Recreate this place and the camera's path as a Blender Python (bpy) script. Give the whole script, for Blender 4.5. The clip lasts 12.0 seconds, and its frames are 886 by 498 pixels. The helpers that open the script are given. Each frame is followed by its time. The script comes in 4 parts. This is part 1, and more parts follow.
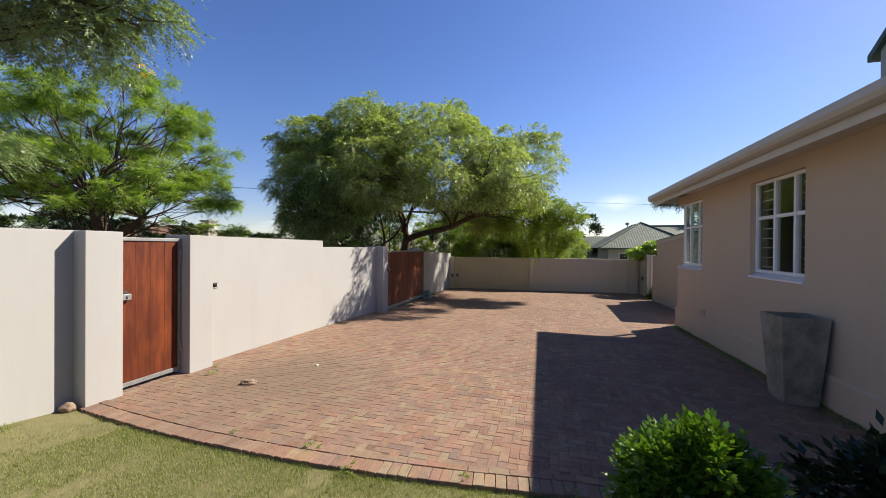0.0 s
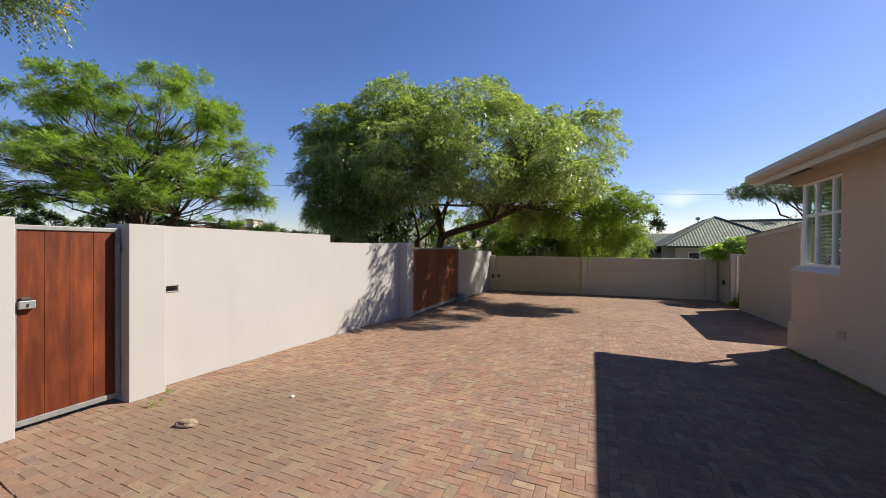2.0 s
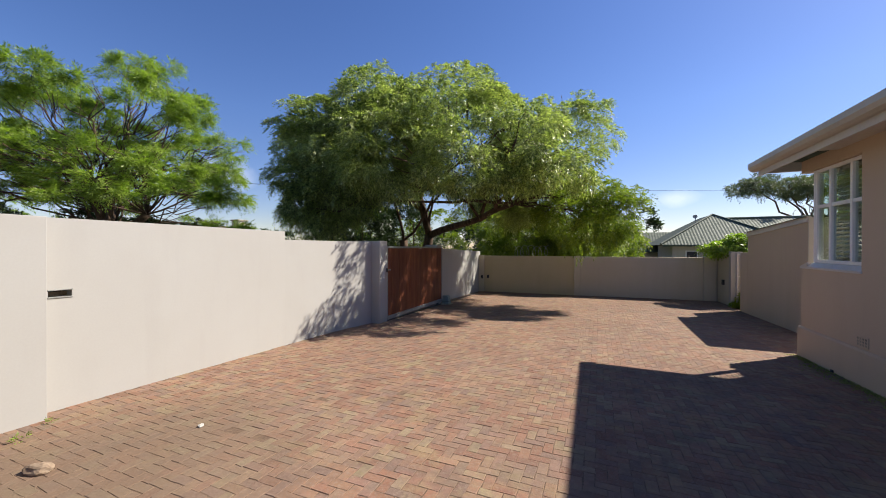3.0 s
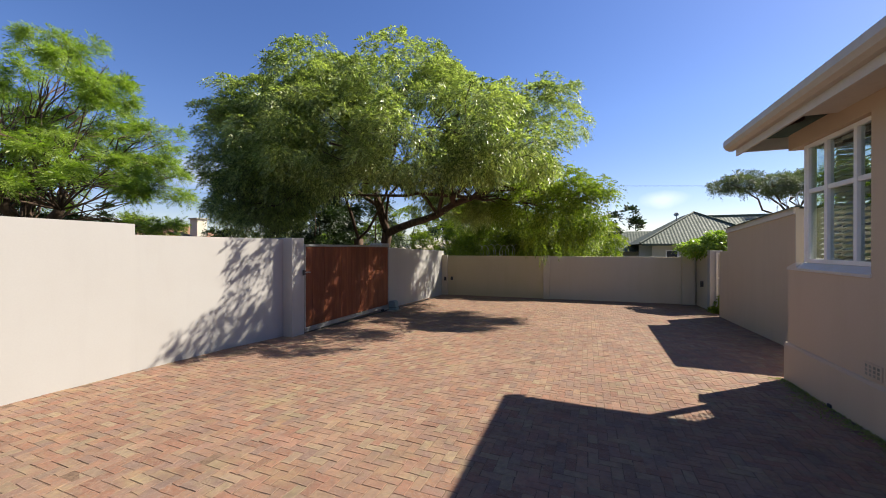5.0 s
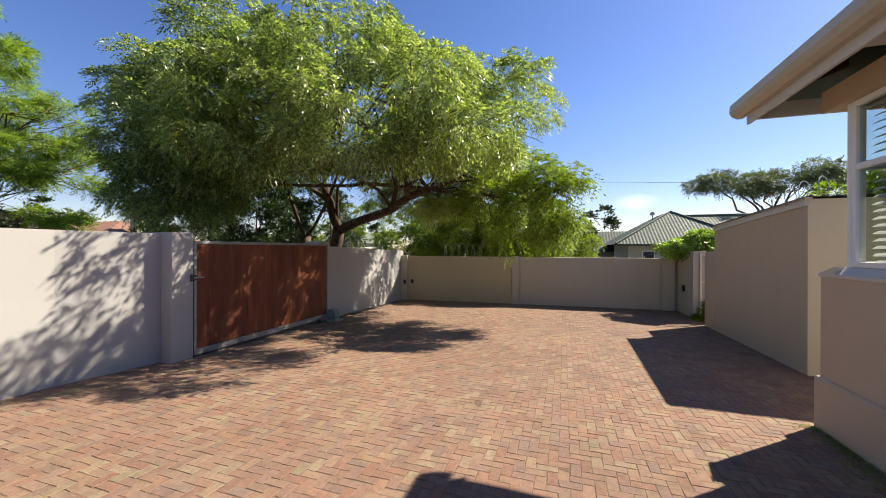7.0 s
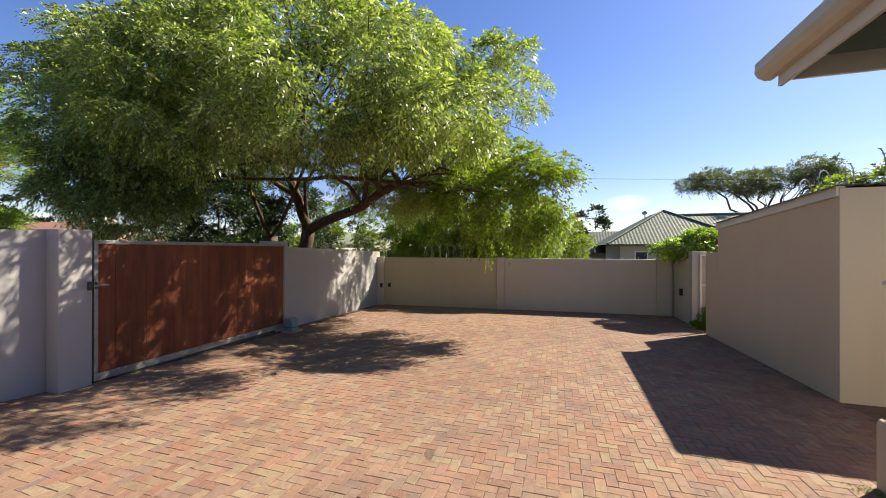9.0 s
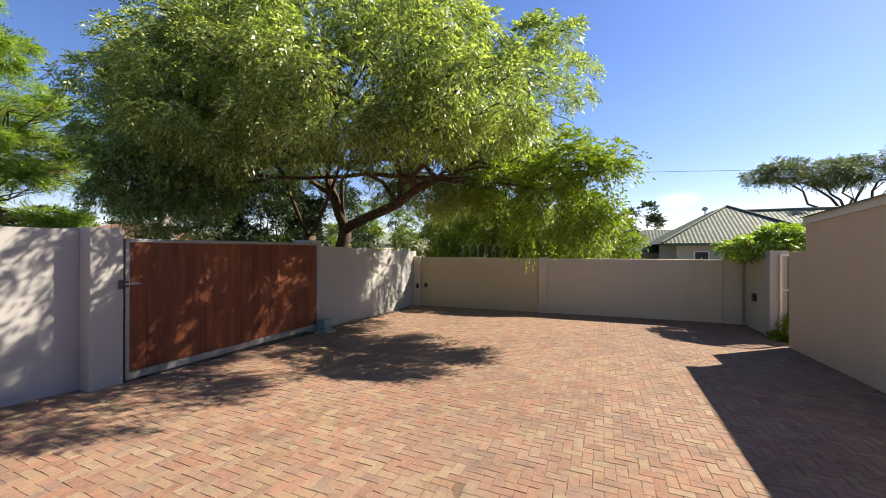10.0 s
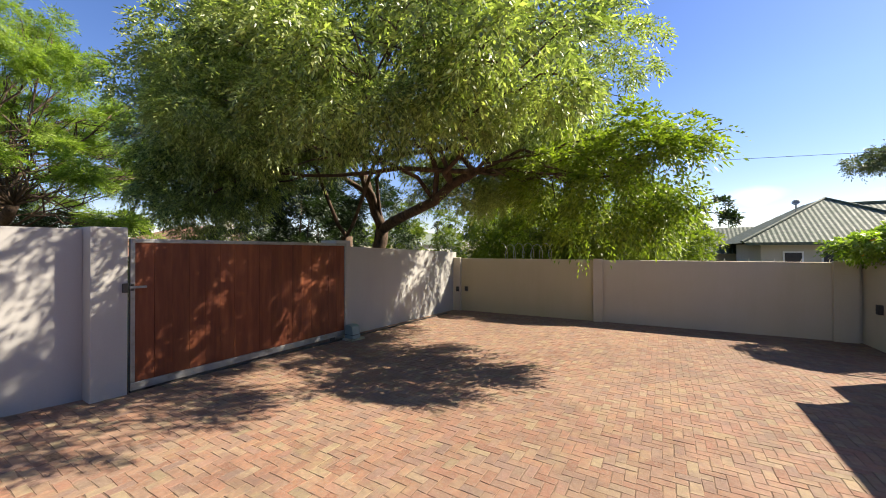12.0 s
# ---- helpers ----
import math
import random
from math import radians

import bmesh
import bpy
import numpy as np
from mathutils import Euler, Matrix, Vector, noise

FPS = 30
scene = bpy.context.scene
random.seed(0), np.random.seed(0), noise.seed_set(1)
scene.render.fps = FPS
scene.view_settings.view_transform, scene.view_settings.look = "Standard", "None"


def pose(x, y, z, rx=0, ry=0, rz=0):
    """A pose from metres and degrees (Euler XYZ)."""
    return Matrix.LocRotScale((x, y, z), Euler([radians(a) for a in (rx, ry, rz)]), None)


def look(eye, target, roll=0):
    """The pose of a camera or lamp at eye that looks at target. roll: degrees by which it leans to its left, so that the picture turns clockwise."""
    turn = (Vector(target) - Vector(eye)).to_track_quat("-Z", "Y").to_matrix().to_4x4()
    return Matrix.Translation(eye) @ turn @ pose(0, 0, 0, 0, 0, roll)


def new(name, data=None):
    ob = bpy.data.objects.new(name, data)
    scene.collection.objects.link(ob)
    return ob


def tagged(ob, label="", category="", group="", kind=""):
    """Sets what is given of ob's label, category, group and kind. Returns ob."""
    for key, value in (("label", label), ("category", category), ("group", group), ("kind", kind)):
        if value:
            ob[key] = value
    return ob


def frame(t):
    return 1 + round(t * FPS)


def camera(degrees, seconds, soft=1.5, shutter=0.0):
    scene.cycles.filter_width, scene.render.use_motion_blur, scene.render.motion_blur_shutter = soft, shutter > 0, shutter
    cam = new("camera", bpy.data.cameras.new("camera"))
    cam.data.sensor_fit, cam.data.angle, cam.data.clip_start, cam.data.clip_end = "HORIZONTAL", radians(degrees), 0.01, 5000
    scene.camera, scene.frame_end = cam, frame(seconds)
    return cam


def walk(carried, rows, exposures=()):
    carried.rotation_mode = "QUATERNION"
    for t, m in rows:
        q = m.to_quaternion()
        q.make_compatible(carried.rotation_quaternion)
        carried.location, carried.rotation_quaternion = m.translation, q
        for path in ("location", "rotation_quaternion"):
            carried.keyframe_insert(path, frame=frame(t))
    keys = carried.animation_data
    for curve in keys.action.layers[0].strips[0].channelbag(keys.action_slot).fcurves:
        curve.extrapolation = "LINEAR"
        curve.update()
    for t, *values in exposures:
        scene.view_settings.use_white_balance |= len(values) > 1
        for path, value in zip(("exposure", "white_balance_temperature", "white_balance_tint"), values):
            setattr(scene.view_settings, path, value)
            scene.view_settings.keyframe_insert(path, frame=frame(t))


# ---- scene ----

# ---- camera and walk ----
cam = camera(100.7, 12.0, 0.95)
ROWS = [
    (0.0, (-0.021, -0.102, 1.523), (-0.571, 1.821, 1.514), 0.4),
    (0.5, (-0.018, 0.205, 1.486), (-0.684, 2.091, 1.477), 0.5),
    (1.0, (-0.089, 0.602, 1.515), (-0.843, 2.454, 1.496), 0.5),
    (1.5, (-0.116, 1.022, 1.489), (-0.899, 2.862, 1.474), 0.4),
    (2.0, (-0.148, 1.473, 1.452), (-0.936, 3.311, 1.438), 0.4),
    (2.5, (-0.103, 1.887, 1.417), (-0.887, 3.726, 1.407), 0.2),
    (3.0, (0.014, 2.345, 1.383), (-0.765, 4.188, 1.376), 0.1),
    (5.0, (0.62, 4.013, 1.337), (-0.112, 5.874, 1.333), 0.0),
    (5.5, (0.689, 4.43, 1.326), (-0.031, 6.296, 1.321), 0.1),
    (6.0, (0.728, 4.837, 1.32), (0.038, 6.715, 1.317), 0.1),
    (6.5, (0.772, 5.229, 1.324), (0.112, 7.117, 1.322), 0.0),
    (7.0, (0.734, 5.612, 1.312), (0.108, 7.512, 1.31), 0.2),
    (9.0, (0.839, 6.636, 1.308), (0.251, 8.548, 1.311), 0.1),
    (9.5, (0.839, 6.86, 1.284), (0.164, 8.743, 1.292), -0.1),
    (10.0, (0.761, 7.095, 1.288), (-0.032, 8.931, 1.291), 0.1),
    (10.5, (0.685, 7.314, 1.293), (-0.2, 9.108, 1.295), 0.0),
    (11.0, (0.672, 7.538, 1.285), (-0.277, 9.299, 1.289), -0.1),
    (11.5, (0.706, 7.73, 1.303), (-0.301, 9.458, 1.306), -0.1),
    (12.0, (0.63, 7.897, 1.281), (-0.398, 9.613, 1.289), 0.0),
]
walk(cam, [(t, look(e, a, r)) for t, e, a, r in ROWS], [(0.0, 1.0, 6750, 10), (2.5, 0.92, 6700, 10), (5.5, 1.12, 6900, 10), (9.0, 1.32, 7150, 10), (12.0, 1.46, 7200, 10)])

# ---- world and sun ----
SUN_DIR = Vector((2.59, 2.24, 3.05)).normalized()
world = bpy.data.worlds.new("sky")
scene.world = world
world.use_nodes = True
wn, wl = world.node_tree.nodes, world.node_tree.links
wn.clear()
w_out = wn.new("ShaderNodeOutputWorld")
w_bg = wn.new("ShaderNodeBackground")
w_sky = wn.new("ShaderNodeTexSky")
w_sky.sky_type = "NISHITA"
w_sky.sun_disc = False
w_sky.sun_elevation = math.asin(SUN_DIR.z)
w_sky.sun_rotation = math.atan2(SUN_DIR.x, SUN_DIR.y)
w_sky.air_density, w_sky.dust_density, w_sky.ozone_density = 1.0, 0.4, 2.2
w_sky.altitude = 900
w_bg.inputs["Strength"].default_value = 0.082
# thin cloud streaks low over the horizon
w_co = wn.new("ShaderNodeTexCoord")
w_map = wn.new("ShaderNodeMapping")
w_map.inputs["Scale"].default_value = (2.2, 2.2, 11.0)
w_noise = wn.new("ShaderNodeTexNoise")
w_noise.inputs["Scale"].default_value = 1.6
w_noise.inputs["Detail"].default_value = 6.0
w_ramp = wn.new("ShaderNodeValToRGB")
w_ramp.color_ramp.elements[0].position, w_ramp.color_ramp.elements[1].position = 0.58, 0.82
w_sep = wn.new("ShaderNodeSeparateXYZ")
w_band = wn.new("ShaderNodeMapRange")
w_band.inputs["From Min"].default_value, w_band.inputs["From Max"].default_value = 0.20, 0.06
w_mul = wn.new("ShaderNodeMath")
w_mul.operation = "MULTIPLY"
w_mix = wn.new("ShaderNodeMixRGB")
w_mix.inputs["Color2"].default_value = (7.0, 7.2, 7.6, 1)
wl.new(w_co.outputs["Generated"], w_map.inputs["Vector"])
wl.new(w_map.outputs["Vector"], w_noise.inputs["Vector"])
wl.new(w_noise.outputs["Fac"], w_ramp.inputs["Fac"])
wl.new(w_co.outputs["Generated"], w_sep.inputs["Vector"])
wl.new(w_sep.outputs["Z"], w_band.inputs["Value"])
wl.new(w_ramp.outputs["Color"], w_mul.inputs[0])
wl.new(w_band.outputs["Result"], w_mul.inputs[1])
wl.new(w_mul.outputs["Value"], w_mix.inputs["Fac"])
w_sat = wn.new("ShaderNodeHueSaturation")
w_sat.inputs["Saturation"].default_value = 1.22
w_sat.inputs["Hue"].default_value = 0.512
wl.new(w_sky.outputs["Color"], w_sat.inputs["Color"])
w_low = wn.new("ShaderNodeValToRGB")
w_low.color_ramp.elements[0].position, w_low.color_ramp.elements[1].position = 0.0, 0.32
w_low.color_ramp.elements[0].color = (0.84, 0.73, 0.76, 1)
w_low.color_ramp.elements[1].color = (1.06, 1.0, 1.03, 1)
w_dim = wn.new("ShaderNodeMixRGB")
w_dim.blend_type = "MULTIPLY"
w_dim.inputs["Fac"].default_value = 1.0
wl.new(w_sep.outputs["Z"], w_low.inputs["Fac"])
wl.new(w_sat.outputs["Color"], w_dim.inputs["Color1"])
wl.new(w_low.outputs["Color"], w_dim.inputs["Color2"])
wl.new(w_dim.outputs["Color"], w_mix.inputs["Color1"])
# two small fair-weather clouds low in the north
w_last = w_mix.outputs["Color"]
for w_dir, w_size in (((0.165, 0.98, 0.112), 0.045), ((-0.80, 0.57, 0.17), 0.1)):
    w_off = wn.new("ShaderNodeVectorMath")
    w_off.operation = "SUBTRACT"
    w_off.inputs[1].default_value = w_dir
    w_flat = wn.new("ShaderNodeVectorMath")
    w_flat.operation = "MULTIPLY"
    w_flat.inputs[1].default_value = (1.0, 1.0, 2.6)
    w_len = wn.new("ShaderNodeVectorMath")
    w_len.operation = "LENGTH"
    w_puff = wn.new("ShaderNodeTexNoise")
    w_puff.inputs["Scale"].default_value, w_puff.inputs["Detail"].default_value = 14.0, 5.0
    w_edge = wn.new("ShaderNodeMath")
    w_edge.operation = "MULTIPLY_ADD"
    w_edge.inputs[1].default_value = w_size * 1.6
    w_cov = wn.new("ShaderNodeMapRange")
    w_cov.inputs["From Min"].default_value, w_cov.inputs["From Max"].default_value = w_size * 1.9, w_size * 0.9
    w_cov.inputs["To Max"].default_value = 0.3
    w_add = wn.new("ShaderNodeMixRGB")
    w_add.inputs["Color2"].default_value = (9.0, 9.2, 9.6, 1)
    wl.new(w_co.outputs["Generated"], w_off.inputs[0])
    wl.new(w_off.outputs["Vector"], w_flat.inputs[0])
    wl.new(w_flat.outputs["Vector"], w_len.inputs[0])
    wl.new(w_co.outputs["Generated"], w_puff.inputs["Vector"])
    wl.new(w_puff.outputs["Fac"], w_edge.inputs[0])
    wl.new(w_len.outputs["Value"], w_edge.inputs[2])
    wl.new(w_edge.outputs["Value"], w_cov.inputs["Value"])
    wl.new(w_cov.outputs["Result"], w_add.inputs["Fac"])
    wl.new(w_last, w_add.inputs["Color1"])
    w_last = w_add.outputs["Color"]
wl.new(w_last, w_bg.inputs["Color"])
wl.new(w_bg.outputs["Background"], w_out.inputs["Surface"])

sun = new("sun", bpy.data.lights.new("sun", "SUN"))
sun.data.energy, sun.data.angle, sun.data.color = 5.0, radians(0.55), (1.0, 0.95, 0.87)
sun.matrix_world = look(SUN_DIR * 40, (0, 0, 0))


# ---- materials ----
class Nodes:
    """A small builder of node materials."""

    def __init__(self, name):
        self.mat = bpy.data.materials.new(name)
        self.mat.use_nodes = True
        self.n, self.l = self.mat.node_tree.nodes, self.mat.node_tree.links
        self.b = self.n["Principled BSDF"]
        self.out = self.n["Material Output"]
        self.co = self.n.new("ShaderNodeNewGeometry").outputs["Position"]

    def put(self, sock, value):
        if isinstance(value, bpy.types.NodeSocket):
            self.l.new(value, sock)
        elif isinstance(value, tuple):
            sock.default_value = (*value, 1) if len(value) == 3 and sock.type == "RGBA" else value
        else:
            sock.default_value = value

    def noise(self, scale, detail=4.0, rough=0.55, stretch=(1, 1, 1), vec=None):
        m = self.n.new("ShaderNodeMapping")
        m.inputs["Scale"].default_value = stretch
        self.l.new(vec or self.co, m.inputs["Vector"])
        t = self.n.new("ShaderNodeTexNoise")
        t.inputs["Scale"].default_value, t.inputs["Detail"].default_value, t.inputs["Roughness"].default_value = scale, detail, rough
        self.l.new(m.outputs["Vector"], t.inputs["Vector"])
        return t.outputs["Fac"]

    def ramp(self, fac, *stops):
        r = self.n.new("ShaderNodeValToRGB")
        e = r.color_ramp.elements
        while len(e) < len(stops):
            e.new(0.5)
        for el, (p, c) in zip(e, stops):
            el.position = p
            el.color = (*c, 1) if isinstance(c, tuple) else (c, c, c, 1)
        self.put(r.inputs["Fac"], fac)
        return r.outputs["Color"]

    def mix(self, fac, a, b, mode="MIX"):
        m = self.n.new("ShaderNodeMixRGB")
        m.blend_type = mode
        for s, v in zip(("Fac", "Color1", "Color2"), (fac, a, b)):
            self.put(m.inputs[s], v)
        return m.outputs["Color"]

    def math(self, op, a, b=0.0):
        m = self.n.new("ShaderNodeMath")
        m.operation = op
        self.put(m.inputs[0], a)
        self.put(m.inputs[1], b)
        return m.outputs[0]

    def bump(self, height, strength=0.3, distance=0.01):
        b = self.n.new("ShaderNodeBump")
        b.inputs["Strength"].default_value, b.inputs["Distance"].default_value = strength, distance
        self.l.new(height, b.inputs["Height"])
        self.l.new(b.outputs["Normal"], self.b.inputs["Normal"])

    def rnd(self):
        """One random number a piece, for objects of their own and for joined islands."""
        o = self.n.new("ShaderNodeObjectInfo").outputs["Random"]
        g = self.n.new("ShaderNodeNewGeometry").outputs["Random Per Island"]
        return self.math("FRACT", self.math("ADD", o, g))

    def done(self, color, rough=0.8, metal=0.0, spec=0.5):
        for s, v in (("Base Color", color), ("Roughness", rough), ("Metallic", metal), ("Specular IOR Level", spec)):
            self.put(self.b.inputs[s], v)
        return self.mat


def plaster(name, base, stain, grain=0.07):
    m = Nodes(name)
    big = m.ramp(m.noise(0.9, 5, 0.6), (0.35, 0.0), (0.75, 1.0))
    streak = m.ramp(m.noise(3.0, 4, 0.6, (1, 1, 0.12)), (0.5, 0.0), (0.8, 1.0))
    fine = m.ramp(m.noise(55, 3), (0.3, 0.98), (0.7, 1.01))
    c = m.mix(m.math("MULTIPLY", big, 0.35), base, stain)
    c = m.mix(m.math("MULTIPLY", streak, 0.16), c, tuple(0.72 * v for v in stain))
    c = m.mix(1.0, c, fine, "MULTIPLY")
    m.bump(m.math("ADD", m.noise(90, 4), m.math("MULTIPLY", m.noise(7, 3), 1.6)), grain, 0.004)
    return m.done(c, 0.88, spec=0.25)


def painted(name, base, dirt, rough=0.45, amount=0.3):
    m = Nodes(name)
    c = m.mix(m.math("MULTIPLY", m.ramp(m.noise(6, 6, 0.65), (0.45, 0.0), (0.8, 1.0)), amount), base, dirt)
    m.bump(m.noise(60, 3), 0.08, 0.002)
    return m.done(c, m.ramp(m.noise(9, 3), (0.3, rough - 0.08), (0.7, rough + 0.1)))


def stained_wood(name, dark, mid, light):
    m = Nodes(name)
    r = m.rnd()
    grain = m.noise(8, 8, 0.62, (1.5, 1.5, 0.16))
    knots = m.noise(2.2, 4, 0.6, (1.5, 1.5, 0.5))
    c = m.ramp(grain, (0.22, dark), (0.5, mid), (0.85, light))
    c = m.mix(m.ramp(knots, (0.52, 0.0), (0.72, 0.55)), c, light)
    c = m.mix(1.0, c, m.ramp(r, (0.0, 0.84), (1.0, 1.12)), "MULTIPLY")
    m.bump(grain, 0.2, 0.003)
    return m.done(c, 0.58, spec=0.28)


def metal(name, base, rust, rough=0.45, amount=0.5):
    m = Nodes(name)
    f = m.ramp(m.noise(11, 7, 0.7), (0.5, 0.0), (0.78, amount))
    m.bump(m.noise(40, 4), 0.15, 0.002)
    return m.done(m.mix(f, base, rust), m.ramp(m.noise(15, 3), (0.3, rough), (0.7, rough + 0.25)), 0.6)


def foliage(name, dark, mid, light, rough=0.42, glow=0.32):
    m = Nodes(name)
    c = m.ramp(m.rnd(), (0.0, dark), (0.5, mid), (1.0, light))
    c = m.mix(m.math("MULTIPLY", m.ramp(m.noise(0.55, 3), (0.35, 0.0), (0.7, 1.0)), 0.45), c, light)
    m.done(c, rough, spec=0.5)
    tr = m.n.new("ShaderNodeBsdfTranslucent")
    m.put(tr.inputs["Color"], m.mix(1.0, c, (1.32, 1.55, 0.66), "MULTIPLY"))
    mx = m.n.new("ShaderNodeMixShader")
    mx.inputs[0].default_value = glow
    m.l.new(m.b.outputs[0], mx.inputs[1])
    m.l.new(tr.outputs[0], mx.inputs[2])
    m.l.new(mx.outputs[0], m.out.inputs["Surface"])
    return m.mat


def bark_material(name, a, b):
    m = Nodes(name)
    f = m.noise(9, 7, 0.65, (1, 1, 0.35))
    m.bump(f, 0.8, 0.03)
    return m.done(m.ramp(f, (0.3, a), (0.7, b)), 0.92, spec=0.2)


def clay_paver():
    m = Nodes("clay_paver")
    r = m.rnd()
    c = m.ramp(r, (0.0, (0.29, 0.14, 0.085)), (0.14, (0.35, 0.175, 0.105)), (0.3, (0.38, 0.215, 0.125)), (0.44, (0.31, 0.185, 0.125)),
               (0.58, (0.40, 0.26, 0.15)), (0.72, (0.35, 0.205, 0.145)), (0.84, (0.25, 0.165, 0.125)), (0.93, (0.42, 0.31, 0.18)), (1.0, (0.34, 0.27, 0.15)))
    # each brick a little lighter or darker than its tone
    tone = m.math("FRACT", m.math("MULTIPLY", r, 17.31))
    c = m.mix(1.0, c, m.ramp(tone, (0.0, 0.86), (1.0, 1.08)), "MULTIPLY")
    # firing marks and worn faces
    c = m.mix(m.ramp(m.noise(26, 8, 0.8), (0.44, 0.0), (0.64, 0.65)), c, (0.15, 0.09, 0.07))
    c = m.mix(m.ramp(m.noise(52, 6, 0.75), (0.47, 0.0), (0.64, 0.6)), c, (0.42, 0.31, 0.22))
    # pinkish, straw and grey bloom over patches of several bricks
    c = m.mix(m.ramp(m.noise(4.5, 4, 0.6), (0.5, 0.0), (0.66, 0.42)), c, (0.42, 0.20, 0.13))
    c = m.mix(m.ramp(m.noise(3.4, 5, 0.65, (1, 1, 1.7)), (0.53, 0.0), (0.68, 0.45)), c, (0.40, 0.31, 0.15))
    c = m.mix(m.ramp(m.noise(5.6, 5, 0.65, (1.3, 1, 1)), (0.54, 0.0), (0.7, 0.45)), c, (0.21, 0.15, 0.12))
    # dust and dirt lying across the bricks
    c = m.mix(m.ramp(m.noise(0.75, 6, 0.62), (0.42, 0.0), (0.74, 0.32)), c, (0.33, 0.235, 0.17))
    c = m.mix(m.ramp(m.noise(0.33, 4, 0.6), (0.45, 0.0), (0.7, 0.32)), c, (0.16, 0.10, 0.075))
    c = m.mix(m.ramp(m.noise(1.9, 7, 0.68), (0.52, 0.0), (0.74, 0.5)), c, (0.13, 0.095, 0.07))
    c = m.mix(1.0, c, (0.69, 0.69, 0.71), "MULTIPLY")
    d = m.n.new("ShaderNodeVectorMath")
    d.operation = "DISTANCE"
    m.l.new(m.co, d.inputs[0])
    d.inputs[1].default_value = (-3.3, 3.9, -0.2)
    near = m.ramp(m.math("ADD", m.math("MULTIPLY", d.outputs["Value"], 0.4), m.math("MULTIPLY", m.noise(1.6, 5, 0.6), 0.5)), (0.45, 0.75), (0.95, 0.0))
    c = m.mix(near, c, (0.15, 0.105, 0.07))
    m.bump(m.math("ADD", m.noise(75, 5, 0.7), m.math("MULTIPLY", m.noise(20, 3), 1.5)), 0.55, 0.006)
    return m.done(c, m.ramp(m.noise(25, 3), (0.3, 0.7), (0.7, 0.92)), spec=0.2)


def two_tone(name, a, b, scale, rough=0.9, bump=0.5, dist=0.01, lo=0.35, hi=0.7):
    m = Nodes(name)
    f = m.noise(scale, 7, 0.65)
    c = m.mix(m.ramp(m.noise(scale * 0.08, 4), (0.35, 0.0), (0.7, 0.5)), m.ramp(f, (lo, a), (hi, b)), a)
    m.bump(m.noise(scale * 3, 4), bump, dist)
    return m.done(c, rough, spec=0.3)


def glass_material():
    m = Nodes("window_glass")
    gl = m.n.new("ShaderNodeBsdfGlossy")
    gl.inputs["Roughness"].default_value = 0.02
    tp = m.n.new("ShaderNodeBsdfTransparent")
    tp.inputs["Color"].default_value = (0.86, 0.9, 0.88, 1)
    lw = m.n.new("ShaderNodeLayerWeight")
    lw.inputs["Blend"].default_value = 0.5
    mx = m.n.new("ShaderNodeMixShader")
    m.l.new(m.math("ADD", m.math("MULTIPLY", m.math("POWER", lw.outputs["Facing"], 4.0), 0.6), 0.03), mx.inputs[0])
    m.l.new(tp.outputs[0], mx.inputs[1])
    m.l.new(gl.outputs[0], mx.inputs[2])
    m.l.new(mx.outputs[0], m.out.inputs["Surface"])
    return m.mat


M_WALL = plaster("cream_plaster", (0.377, 0.364, 0.340), (0.330, 0.305, 0.272))
M_HOUSE = plaster("beige_house_plaster", (0.52, 0.415, 0.305), (0.445, 0.35, 0.25))
M_FAR = plaster("tan_wall_plaster", (0.507, 0.447, 0.353), (0.43, 0.361, 0.232))
M_NEIGHBOUR = plaster("pale_neighbour_plaster", (0.507, 0.479, 0.394), (0.436, 0.401, 0.317))
M_WHITE = painted("white_frame_paint", (0.78, 0.78, 0.77), (0.55, 0.53, 0.49), 0.4, 0.25)
M_GUTTER = painted("cream_gutter_paint", (0.494, 0.449, 0.374), (0.314, 0.277, 0.216), 0.4, 0.4)
M_FASCIA = painted("off_white_fascia_paint", (0.554, 0.524, 0.479), (0.374, 0.337, 0.284), 0.5, 0.35)
M_RAFTER = stained_wood("dark_soffit_timber", (0.05, 0.03, 0.02), (0.10, 0.065, 0.045), (0.16, 0.11, 0.08))
M_WOOD = stained_wood("red_stained_timber", (0.050, 0.010, 0.003), (0.098, 0.019, 0.005), (0.24, 0.056, 0.012))
M_WOOD_DK = stained_wood("worn_red_timber", (0.0868, 0.0224, 0.0102), (0.154, 0.0428, 0.0184), (0.254, 0.0816, 0.0306))
M_STEEL = metal("galvanised_steel", (0.292, 0.292, 0.28), (0.112, 0.09, 0.0674), 0.42, 0.6)
M_DARK = metal("dark_iron", (0.07, 0.065, 0.06), (0.12, 0.07, 0.04), 0.5, 0.5)
M_BLACK = painted("black_plastic", (0.02, 0.02, 0.022), (0.06, 0.055, 0.05), 0.5)
M_MOTOR = painted("grey_green_plastic", (0.20, 0.27, 0.25), (0.12, 0.13, 0.11), 0.55, 0.6)
M_SHEET = painted("green_roof_sheet", (0.0704, 0.095, 0.0598), (0.19, 0.19, 0.148), 0.75, 0.9)
M_SHEET_DK = painted("dark_green_roof_sheet", (0.045, 0.075, 0.06), (0.1, 0.12, 0.09), 0.5, 0.5)
M_TILE = two_tone("terracotta_roof", (0.198, 0.0986, 0.0627), (0.317, 0.179, 0.119), 9)
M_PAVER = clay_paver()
M_SAND = two_tone("joint_sand", (0.10, 0.062, 0.04), (0.21, 0.14, 0.09), 30)
